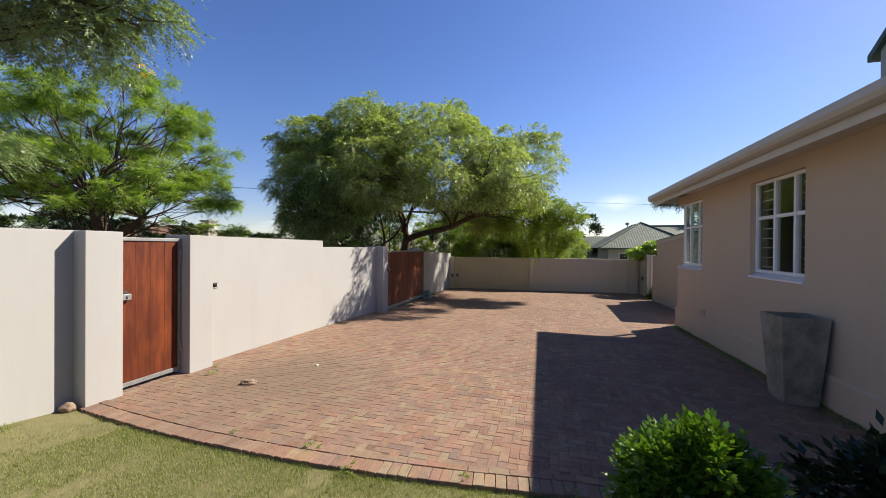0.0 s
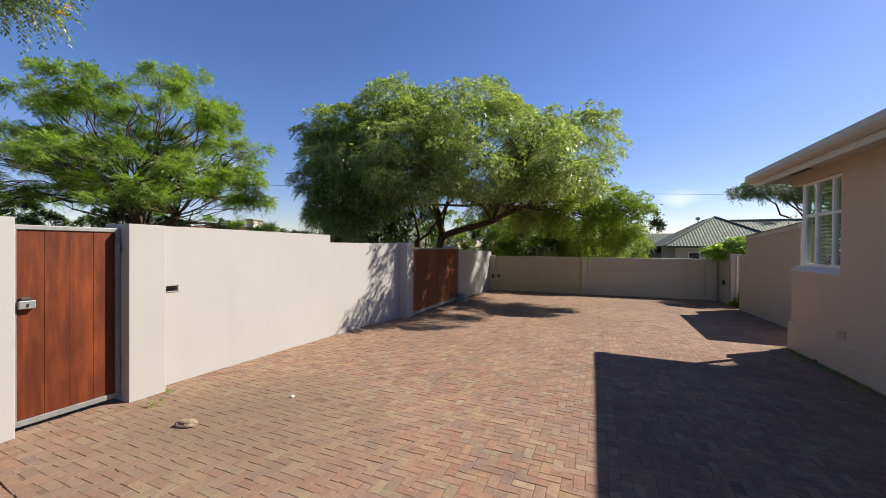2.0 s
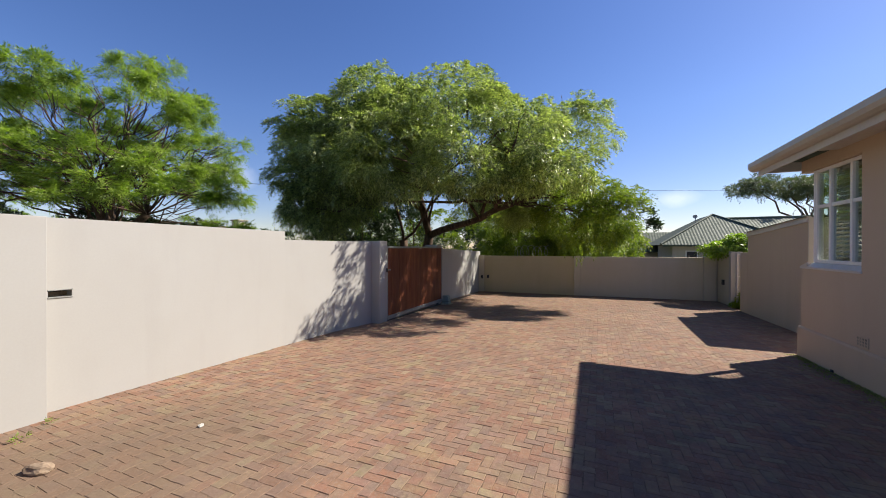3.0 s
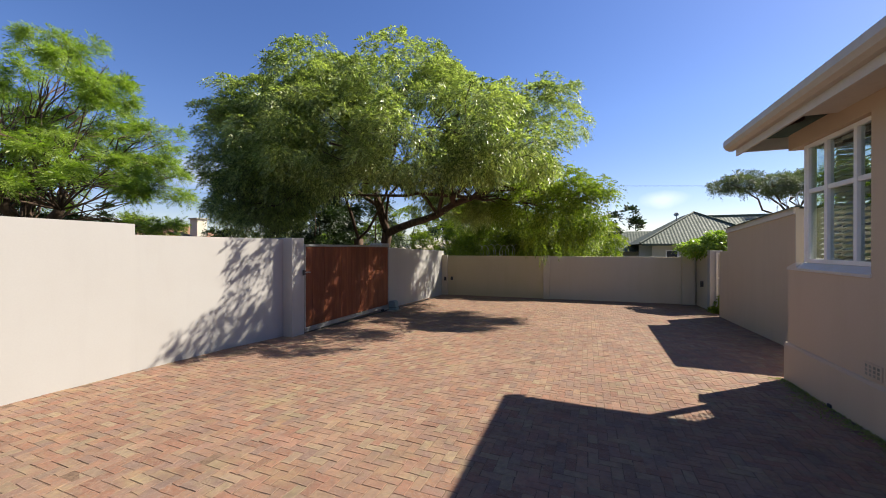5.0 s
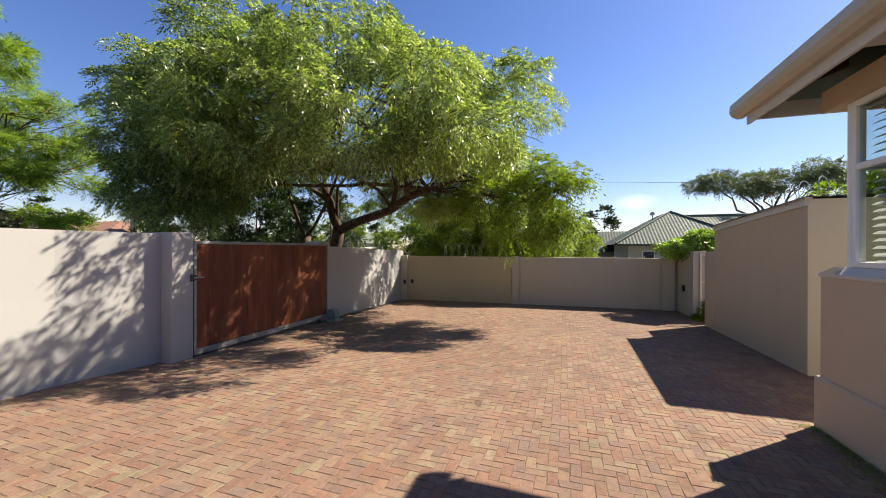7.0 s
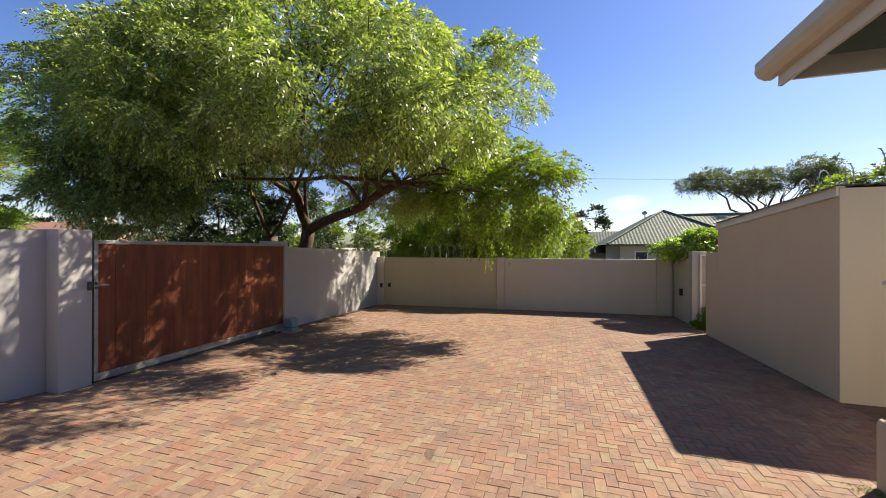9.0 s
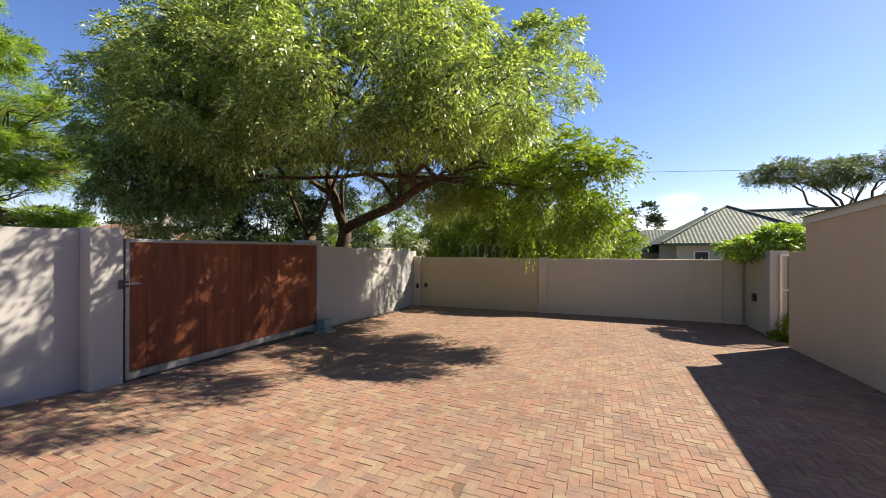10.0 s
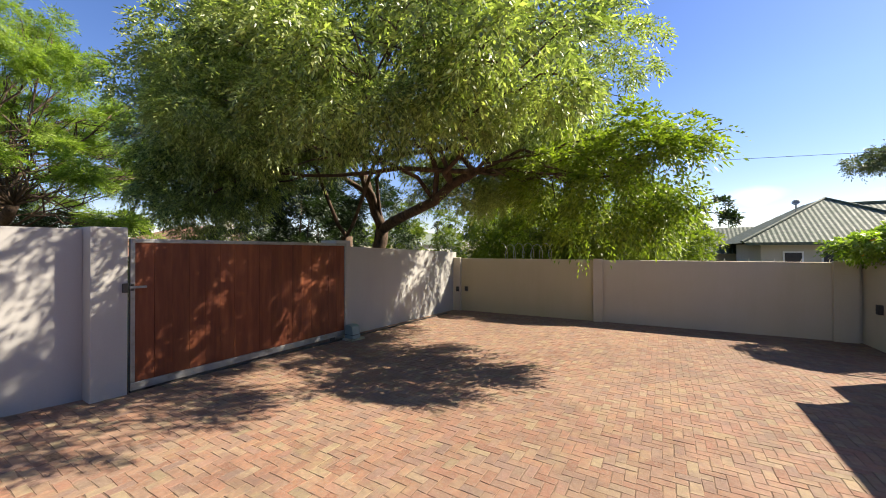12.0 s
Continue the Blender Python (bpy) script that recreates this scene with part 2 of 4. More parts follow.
M_LAWN = two_tone("lawn_soil", (0.115, 0.106, 0.0425), (0.196, 0.17, 0.0765), 14)
M_EARTH = two_tone("dry_ground", (0.113, 0.0986, 0.0563), (0.169, 0.141, 0.0915), 3)
M_SOIL = two_tone("bed_soil", (0.035, 0.025, 0.018), (0.07, 0.05, 0.035), 18)
M_CONC = two_tone("weathered_concrete", (0.14, 0.13, 0.095), (0.44, 0.405, 0.32), 3, 0.9, 0.5, 0.008, 0.34, 0.66)
M_STONE = two_tone("pale_stone", (0.198, 0.132, 0.0858), (0.343, 0.264, 0.185), 16)
M_CHALK = two_tone("white_stone", (0.387, 0.366, 0.324), (0.528, 0.507, 0.465), 25)
M_BLIND = painted("cream_blind", (0.60, 0.58, 0.53), (0.5, 0.47, 0.4), 0.55, 0.2)
M_ROOM = plaster("room_plaster", (0.30, 0.28, 0.25), (0.26, 0.24, 0.21))
M_GLASS = glass_material()
M_BARK = bark_material("grey_brown_bark", (0.035, 0.024, 0.017), (0.15, 0.10, 0.07))
M_LEAF_BIG = foliage("mid_green_leaf", (0.03, 0.055, 0.014), (0.15, 0.20, 0.052), (0.50, 0.53, 0.21), 0.4, 0.38)
M_LEAF_LIME = foliage("yellow_green_leaf", (0.0638, 0.0994, 0.0114), (0.128, 0.174, 0.0213), (0.22, 0.255, 0.039), 0.46, 0.54)
M_LEAF_FEATHER = foliage("feathery_green_leaf", (0.0686, 0.116, 0.0169), (0.148, 0.222, 0.0317), (0.285, 0.359, 0.0634), 0.46, 0.46)
M_LEAF_NEAR = foliage("grey_green_leaf", (0.0455, 0.078, 0.0286), (0.137, 0.182, 0.078), (0.338, 0.39, 0.195), 0.42, 0.32)
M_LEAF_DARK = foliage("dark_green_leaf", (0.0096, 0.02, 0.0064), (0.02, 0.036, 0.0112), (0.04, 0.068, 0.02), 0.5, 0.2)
M_LEAF_GREY = foliage("olive_far_leaf", (0.056, 0.072, 0.04), (0.088, 0.108, 0.056), (0.128, 0.152, 0.08), 0.5, 0.3)
M_LEAF_BUSH = foliage("glossy_bush_leaf", (0.033, 0.0726, 0.00528), (0.0594, 0.126, 0.00924), (0.106, 0.185, 0.0198), 0.22, 0.25)
M_LEAF_BLUE = foliage("broad_dark_leaf", (0.006, 0.0165, 0.006), (0.0105, 0.0255, 0.009), (0.018, 0.039, 0.0135), 0.35, 0.25)
M_GRASS = foliage("grass_blade", (0.12, 0.17, 0.03), (0.19, 0.22, 0.05), (0.30, 0.27, 0.12), 0.6, 0.4)
M_FLOWER = foliage("orange_flower", (0.7, 0.16, 0.03), (0.8, 0.22, 0.04), (0.85, 0.3, 0.06), 0.5, 0.3)
M_YELLOW = foliage("yellow_flower", (0.75, 0.42, 0.02), (0.8, 0.5, 0.03), (0.85, 0.55, 0.05), 0.5, 0.3)


# ---- builders ----
def ground_z(y):
    """The yard falls gently away from the lawn."""
    return -0.107 - 0.0208 * min(max(y, -14.0), 24.0)


def mesh_object(name, bm, material, smooth=False):
    me = bpy.data.meshes.new(name)
    bmesh.ops.recalc_face_normals(bm, faces=bm.faces)
    if smooth:
        for f in bm.faces:
            f.smooth = True
    bm.to_mesh(me)
    bm.free()
    me.materials.append(material)
    return new(name, me)


def origin(ob):
    """The place of a thing or part in the world."""
    return Vector(ob.location) + (origin(ob.parent) if ob.parent else Vector())


def part(name, bm, material, parent, label="", smooth=False):
    """Links a bmesh, in world coordinates, as one mesh under a thing or a part."""
    bmesh.ops.translate(bm, verts=bm.verts, vec=-origin(parent))
    ob = mesh_object(name, bm, material, smooth)
    ob.parent = parent
    if label:
        ob["label"] = label
    return ob


def base(name, at, label, category, group="", kind=""):
    """An Empty at the thing's base, which parents its parts; parts keep world coordinates less its place."""
    e = new(name)
    e.location = at
    return tagged(e, label, category, group, kind)


def prism(points, vec, bm=None, bevel=0.0):
    """A polygon swept along vec; points are 3D, in one plane."""
    out = bm or bmesh.new()
    b = bmesh.new()
    vec = Vector(vec)
    lo = [b.verts.new(p) for p in points]
    hi = [b.verts.new(Vector(p) + vec) for p in points]
    n = len(points)
    b.faces.new(lo)
    b.faces.new(hi[::-1])
    for i in range(n):
        b.faces.new((lo[i], hi[i], hi[(i + 1) % n], lo[(i + 1) % n]))
    bmesh.ops.recalc_face_normals(b, faces=b.faces)
    if bevel:
        bmesh.ops.bevel(b, geom=list(b.edges), offset=bevel, segments=2, affect="EDGES", profile=0.6)
    if bm is None:
        out.free()
        return b
    tmp = bpy.data.meshes.new("tmp")
    b.to_mesh(tmp)
    b.free()
    out.from_mesh(tmp)
    bpy.data.meshes.remove(tmp)
    return out


def block(x0, x1, y0, y1, z0, z1, bevel=0.0, bm=None):
    return prism([(x0, y0, z0), (x1, y0, z0), (x1, y1, z0), (x0, y1, z0)], (0, 0, z1 - z0), bm, bevel)


def tube(points, radii, sides=8, bm=None):
    """A round, tapering limb along the points."""
    bm = bm or bmesh.new()
    rings = []
    pts = [Vector(p) for p in points]
    for i, p in enumerate(pts):
        d = (pts[min(i + 1, len(pts) - 1)] - pts[max(i - 1, 0)]).normalized()
        a = d.orthogonal().normalized() if i == 0 else (last - d * last.dot(d)).normalized()
        last = a
        b = d.cross(a)
        rings.append([bm.verts.new(p + radii[i] * (math.cos(k * math.tau / sides) * a + math.sin(k * math.tau / sides) * b)) for k in range(sides)])
    for r, s in zip(rings, rings[1:]):
        for k in range(sides):
            bm.faces.new((r[k], r[(k + 1) % sides], s[(k + 1) % sides], s[k]))
    bm.faces.new(rings[0][::-1])
    bm.faces.new(rings[-1])
    return bm


def fast_mesh(name, verts, quads, material, parent=None, label="", smooth=False):
    """A mesh object straight from arrays of vertices and of faces with equal sides."""
    me = bpy.data.meshes.new(name)
    nf, k = quads.shape
    me.vertices.add(len(verts))
    me.vertices.foreach_set("co", verts.astype(np.float32).ravel())
    me.loops.add(nf * k)
    me.loops.foreach_set("vertex_index", quads.astype(np.int32).ravel())
    me.polygons.add(nf)
    me.polygons.foreach_set("loop_start", np.arange(0, nf * k, k, dtype=np.int32))
    me.update(calc_edges=True)
    me.materials.append(material)
    ob = new(name, me)
    if parent:
        ob.parent = parent
    if label:
        ob["label"] = label
    return ob


def unit(v):
    return v / np.maximum(np.linalg.norm(v, axis=1, keepdims=True), 1e-6)


def sprigs(at, axis, length, leaflets, leaf_len, leaf_wid, droop, rng):
    """Leaflets along a stem at each place: arrays of vertices and diamond-shaped faces."""
    n = len(at)
    axis = unit(axis)
    side = unit(unit(np.cross(axis, np.array([0, 0, 1.0]))) + rng.normal(0, 0.45, (n, 3)))
    side = unit(side - axis * np.einsum("ij,ij->i", side, axis)[:, None])
    up = np.cross(side, axis)
    vs = []
    for k in range(leaflets):
        f = (k + 0.6) / leaflets
        root = at + axis * (length * f)[:, None]
        root[:, 2] -= droop * length * f * f
        sgn = 1 if k % 2 else -1
        out = unit(side * sgn * 0.85 + axis * (0.55 + 0.5 * f) + up * rng.normal(0, 0.3, (n, 1)) + np.array([0, 0, -0.35 * droop]))
        if k == leaflets - 1:
            out = unit(axis + np.array([0, 0, -0.5 * droop]))
        wid = unit(np.cross(out, up + rng.normal(0, 0.45, (n, 3))))
        ll = (leaf_len * rng.uniform(0.75, 1.2, n))[:, None]
        ww = leaf_wid * rng.uniform(0.8, 1.2, (n, 1))
        tip = root + out * ll
        tip[:, 2] -= 0.18 * ll[:, 0] * droop
        mid = root + out * ll * 0.45
        vs.append(np.stack([root, mid + wid * ww * 0.5, tip, mid - wid * ww * 0.5], 1))
    v = np.concatenate(vs, 0).reshape(-1, 3)
    return v, np.arange(len(v)).reshape(-1, 4)


def lump_points(lumps, count, rng, inner=0.5, rough=0.16):
    """Places and outward directions over uneven lumps (x, y, z, rx, ry, rz), thinned where they fall inside another lump."""
    L = np.array(lumps, float)
    w = (L[:, 3] * L[:, 4] + L[:, 4] * L[:, 5] + L[:, 3] * L[:, 5])
    pick = rng.choice(len(L), count, p=w / w.sum())
    d = unit(rng.normal(size=(count, 3)))
    wob = 1 + rough * (np.sin(5.1 * d[:, 0] + pick) + np.sin(6.3 * d[:, 1] + 2.1 * pick) * np.cos(4.7 * d[:, 2] + pick))
    rad = (inner + (1 - inner) * rng.random(count) ** 0.45) * wob
    p = L[pick, :3] + d * L[pick, 3:] * rad[:, None]
    keep = np.ones(count, bool)
    for l in L:
        q = (p - l[:3]) / l[3:]
        keep &= ~((np.einsum("ij,ij->i", q, q) < 0.4) & (rng.random(count) < 0.8))
    return p[keep], d[keep]


def crown(name, lumps, count, material, parent, seed, length=0.22, leaflets=7, leaf=(0.085, 0.028), droop=0.8, flat=1.0, inner=0.5, rough=0.12, clump=0.0, per=40):
    """A crown of sprigs over the lumps; with clump they gather into tufts of that radius."""
    rng = np.random.default_rng(seed)
    if clump:
        c, d = lump_points(lumps, count // per, rng, inner, rough)
        r = clump * rng.uniform(0.6, 1.35, len(c))
        pick = rng.integers(0, len(c), count)
        o = unit(rng.normal(size=(count, 3)) + 0.6 * d[pick] + np.array([0, 0, 0.5]))
        p = c[pick] + o * (r[pick] * rng.random(count) ** 0.34)[:, None] * np.array([1, 1, 0.55])
        d = unit(o + 0.4 * d[pick])
    else:
        p, d = lump_points(lumps, count, rng, inner, rough)
    ax = d * np.array([1, 1, flat]) + rng.normal(0, 0.4, d.shape) + np.array([0, 0, -0.25 * droop])
    v, q = sprigs(p, ax, length * rng.uniform(0.7, 1.3, len(p)), leaflets, leaf[0], leaf[1], droop, rng)
    return fast_mesh(name, v - np.array(parent.location), q, material, parent)


def limb(a, b, r0, r1, seed, steps=6, sag=0.0, wander=0.12):
    r = random.Random(seed)
    a, b = Vector(a), Vector(b)
    n = (b - a).length
    pts, rad = [], []
    for i in range(steps + 1):
        f = i / steps
        p = a.lerp(b, f)
        if 0 < i < steps:
            p += Vector([r.uniform(-1, 1) * wander * n / steps * 1.4 for _ in range(3)])
        p.z += sag * math.sin(math.pi * f) * n
        pts.append(p)
        rad.append(r0 + (r1 - r0) * f)
    return pts, rad


def branches_to(bm, start, lumps, r0, seed, off, twigs=5, sides=7):
    """Limbs from a fork into each lump, with twigs spreading inside it."""
    r = random.Random(seed)
    off = Vector(off)
    for i, l in enumerate(lumps):
        c = Vector(l[:3])
        s = Vector(start[i % len(start)])
        end = c + Vector((0, 0, -0.1 * l[5]))
        pts, rad = limb(s, end, r0 * r.uniform(0.7, 1.0), r0 * 0.3, seed + i, 7, 0.07, 0.32)
        tube([p - off for p in pts], rad, sides, bm)
        for k in range(twigs):
            q = Vector([r.gauss(0, 1) for _ in range(3)]).normalized()
            tip = c + Vector((q.x * l[3], q.y * l[4], abs(q.z) * l[5] if k % 3 else q.z * l[5])) * r.uniform(0.65, 0.9)
            root = pts[r.randint(3, 6)]
            pp, rr = limb(root, tip, r0 * 0.28, 0.008, seed * 7 + i * 31 + k, 5, 0.03)
            tube([p - off for p in pp], rr, 5, bm)


# ---- ground ----
def build_ground():
    xs = [-900, -200, -60, -30, -15, -8, 0, 8, 15, 30, 60, 200, 900]
    ys = [-900, -200, -60, -14, 0, 8, 16, 24, 40, 80, 200, 900]
    bm = bmesh.new()
    g = [[bm.verts.new((x, y, ground_z(y) - 0.12)) for x in xs] for y in ys]
    for a, b in zip(g, g[1:]):
        for i in range(len(xs) - 1):
            bm.faces.new((a[i], a[i + 1], b[i + 1], b[i]))
    tagged(mesh_object("ground", bm, M_EARTH), "dry grassy ground around the walled yard", "ground", kind="structure")
    # lawn
    bm = bmesh.new()
    n = 40
    rows = []
    for j in range(14):
        y = -8 + j * (2.65 + 8) / 13
        rows.append([bm.verts.new((-5.2 + i * 8.2 / n, y, ground_z(y) - 0.03 + 0.09 * max(0.0, min(1.0, -4.1 - (-5.2 + i * 8.2 / n))) * max(0.0, min(1.0, (2.3 - y) * 3)) + 0.012 * noise.noise(Vector((i * 0.7, y * 3, 0))))) for i in range(n + 1)])
    for a, b in zip(rows, rows[1:]):
        for i in range(n):
            bm.faces.new((a[i], a[i + 1], b[i + 1], b[i]))
    tagged(mesh_object("lawn", bm, M_LAWN, True), "sunlit lawn with patchy dry grass beside the paving", "lawn", kind="structure")
    # planting bed by the house
    bm = block(0.34, 2.94, -4.0, 2.365, ground_z(1) - 0.12, ground_z(1) + 0.0, 0.02)
    tagged(mesh_object("planting_bed", bm, M_SOIL), "dark soil bed planted with bushes against the house", "flower bed", kind="structure")
    # bedding under the pavers
    bm = prism([(-5.0, 2.56, ground_z(2.56) - 0.0026), (-5.0, 18.4, ground_z(18.4) - 0.0026), (-5.0, 18.4, ground_z(18.4) - 0.1), (-5.0, 2.56, ground_z(2.56) - 0.1)], (10.6, 0, 0))
    return tagged(mesh_object("paving", bm, M_SAND), "weathered red clay brick paving laid in herringbone", "paving", kind="structure")


PAVING = build_ground()


# ---- boundary walls ----
def yz_wall(name, material, profile, x0, x1, label, bevel=0.006):
    """A wall along y: profile of (y, z of its top), foot in the ground."""
    ys = [p[0] for p in profile]
    foot = [(x0, max(ys), ground_z(max(ys)) - 0.3), (x0, min(ys), ground_z(min(ys)) - 0.3)]
    bm = prism([(x0, y, z) for y, z in profile] + foot, (x1 - x0, 0, 0), None, bevel)
    return tagged(mesh_object(name, bm, material), label, "wall", kind="structure")


yz_wall("wall_west_lawn", M_WALL, [(-9, 1.675), (2.62, 1.675)], -5.0, -4.78, "cream plastered boundary wall beside the lawn")
yz_wall("pier_gate_near", M_WALL, [(2.52, 1.672), (2.87, 1.672)], -5.2, -4.6, "square cream plastered pier beside the timber gate")
yz_wall("pier_gate_far", M_WALL, [(3.67, 1.665), (4.019, 1.66)], -5.04, -4.6, "cream plastered pier the timber gate hangs on")


# the long wall, with a letter slot through it
def long_wall():
    bm = bmesh.new()
    x0, x1 = -5.03, -4.80
    foot = lambda y: ground_z(y) - 0.3
    for y0, y1, za, zb in ((4.02, 4.095, foot(4), 1.665), (4.095, 4.27, foot(4), 0.895), (4.095, 4.27, 0.968, 1.665)):
        prism([(x0, y0, za), (x0, y1, za), (x0, y1, zb), (x0, y0, zb)], (x1 - x0, 0, 0), bm)
    prism([(x0, 4.27, foot(4.2)), (x0, 4.27, 1.667), (x0, 6.96, 1.65), (x0, 6.96, foot(6.96))], (x1 - x0, 0, 0), bm)
    prism([(x0, 6.96, -0.6), (x1, 6.96, -0.6), (x1 + 0.02, 8.2, -0.6), (-4.645, 9.27, -0.6), (x0, 9.27, -0.6)], (0, 0, 2.112), bm)
    tagged(mesh_object("wall_west", bm, M_WALL), "long cream plastered boundary wall stepping down once", "wall", kind="structure")
    b = base("letter_slot", (-4.80, 4.18, 0.93), "narrow metal letter slot set in the plastered wall", "letterbox")
    for n, (z0, z1) in {"sleeve_top": (0.962, 0.974), "sleeve_bottom": (0.889, 0.901)}.items():
        part(n, block(-5.01, -4.793, 4.09, 4.275, z0, z1, 0.002), M_STEEL, b)
    part("flap", block(-4.90, -4.89, 4.10, 4.265, 0.902, 0.945, 0.002), M_STONE, b, "rusty tan flap")
    part("back_plate", block(-5.022, -5.012, 4.096, 4.269, 0.896, 0.967), M_BLACK, b)


long_wall()
yz_wall("pier_drive_near", M_WALL, [(9.272, 1.53), (9.585, 1.535)], -5.0, -4.43, "cream plastered pier at the sliding driveway gate", 0.01)
yz_wall("pier_drive_far", M_WALL, [(12.72, 1.47), (13.1, 1.47)], -4.98, -4.585, "cream plastered pier behind the end of the driveway gate", 0.01)
yz_wall("wall_west_far", M_WALL, [(13.1, 1.36), (17.5, 1.235)], -4.88, -4.66, "cream plastered wall dappled by tree shade")

FW0, FWD = Vector((-4.95, 17.42, 0)), Vector((9.05, 0.58, 0)).normalized()
FWN = Vector((FWD.y, -FWD.x, 0))


def far_block(s0, s1, d0, d1, z1, bevel=0.006):
    """A block of the far wall: s along it, d out towards the yard."""
    p = [FW0 + FWD * s + FWN * d + Vector((0, 0, -0.8)) for s, d in ((s0, d0), (s1, d0), (s1, d1), (s0, d1))]
    return prism(p, (0, 0, z1 + 0.8), None, bevel)


M_OCHRE = plaster("ochre_wall_plaster", (0.482, 0.408, 0.267), (0.404, 0.335, 0.181))
tagged(mesh_object("wall_north", far_block(4.22, 9.15, -0.2, 0, 1.045), M_FAR), "low pale tan plastered wall closing the yard", "wall", kind="structure")
tagged(mesh_object("wall_north_corner", far_block(0, 4.219, -0.2, 0, 1.05), M_OCHRE), "low ochre-stained plastered wall closing the yard", "wall", kind="structure")
for nm, s0, s1, d in (("pilaster_corner", 0.2, 0.5, 0.12), ("pilaster_middle", 4.1, 4.32, 0.10), ("pilaster_gate", 8.42, 8.78, 0.10)):
    tagged(mesh_object(nm, far_block(s0, s1, 0.001, d, 1.075, 0.01), M_FAR), "shallow plastered pilaster on the low wall", "pilaster", kind="structure")
yz_wall("wall_east_return", M_FAR, [(16.5, 1.24), (18.1, 1.2)], 3.88, 4.1, "short plastered return wall under the creeper")
yz_wall("pier_side_gate", M_WALL, [(16.28, 1.275), (16.499, 1.275)], 3.8, 4.1, "pale plastered post beside the narrow side gate")
yz_wall("wall_east_low", M_HOUSE, [(14.9, 1.27), (15.47, 1.25)], 3.8, 4.0, "low plastered wall next to the side gate")
# plain walls that close the property out of sight
tagged(mesh_object("wall_side_garden", block(9.0, 9.2, 9.9, 24.0, -1.0, 1.3), M_FAR), "plain plastered wall of the side garden", "wall", kind="structure")
tagged(mesh_object("wall_south", block(-5.28, 12.0, -9.3, -9.0, -0.4, 1.7), M_WALL), "plain plastered wall at the end of the lawn", "wall", kind="structure")


def outbuilding():
    b = base("outbuilding", (5.4, 13.3, ground_z(13.3)), "low beige plastered outbuilding with a lean-to sheet roof", "outbuilding")
    part("body", prism([(3.8, 11.75, -0.7), (3.8, 11.75, 1.90), (3.8, 14.9, 1.72), (3.8, 14.9, -0.7)], (4.2, 0, 0), None, 0.008), M_HOUSE, b)
    part("fascia", prism([(3.775, 11.75, 1.90), (3.775, 11.75, 2.015), (3.775, 14.93, 1.815), (3.775, 14.93, 1.70)], (0.08, 0, 0), None, 0.006), M_FASCIA, b, "cream painted fascia")
    part("end_coping", block(3.857, 8.0, 11.75, 11.9, 1.901, 1.99, 0.005), M_HOUSE, b)
    part("end_wall", block(3.801, 8.0, 11.736, 11.749, -0.65, 1.985), M_NEIGHBOUR, b, "cream plastered end wall")
    bm = bmesh.new()
    n = 60
    for i in range(n):
        x0, x1 = 3.74 + i * 4.3 / n, 3.74 + (i + 1) * 4.3 / n
        o0, o1 = (0.018 if i % 2 else 0.0), (0.0 if i % 2 else 0.018)
        bm.faces.new([bm.verts.new(p) for p in ((x0, 11.71, 2.015 + o0), (x1, 11.71, 2.015 + o1), (x1, 14.97, 1.82 + o1), (x0, 14.97, 1.82 + o0))])
    ob = part("roof", bm, M_SHEET_DK, b, "dark corrugated sheet roof")
    ob.modifiers.new("thick", "SOLIDIFY").thickness = 0.012


outbuilding()


# ---- gates ----
def boards(b, x, y0, y1, z0, z1, count, material, seed):
    r = random.Random(seed)
    w = (y1 - y0) / count
    for i in range(count):
        dx = r.uniform(-0.002, 0.002)
        part("plank", block(x - 0.011 + dx, x + 0.011 + dx, y0 + i * w + 0.0008, y0 + (i + 1) * w - 0.0008, z0, z1, 0.002), material, b)


def pedestrian_gate():
    b = base("pedestrian_gate", (-4.765, 3.27, ground_z(3.27)), "closed red stained timber gate in a galvanised frame", "gate")
    x = -4.765
    for n, (y0, y1, z0, z1) in {"top_rail": (2.885, 3.66, 1.575, 1.615), "bottom_rail": (2.885, 3.66, -0.135, -0.085)}.items():
        part(n, block(x - 0.02, x + 0.024, y0, y1, z0, z1, 0.004), M_STEEL, b)
    for y in (2.885, 3.622):
        part("stile", block(x - 0.02, x + 0.024, y, y + 0.038, -0.0849, 1.5749, 0.004), M_STEEL, b)
    part("brace", block(x - 0.02, x - 0.012, 2.923, 3.622, 0.7, 0.74), M_STEEL, b)
    boards(b, x, 2.925, 3.62, -0.083, 1.573, 4, M_WOOD, 3)
    lock = part("lock_case", block(x + 0.012, x + 0.06, 2.925, 3.03, 0.885, 0.955, 0.006), M_STEEL, b, "grey steel lock case")
    part("latch_knob", block(x + 0.02, x + 0.05, 2.94, 3.0, 0.957, 0.985, 0.006), M_DARK, lock)
    part("keyhole", block(x + 0.06, x + 0.064, 2.97, 2.985, 0.90, 0.93), M_BLACK, lock)
    part("hinge_post", block(x - 0.02, x + 0.02, 3.664, 3.669, -0.12, 1.6), M_STEEL, b)
    for z in (0.12, 1.35):
        part("hinge", tube([(x + 0.032, 3.645, z), (x + 0.032, 3.645, z + 0.13)], [0.012, 0.012], 8), M_STEEL, b)


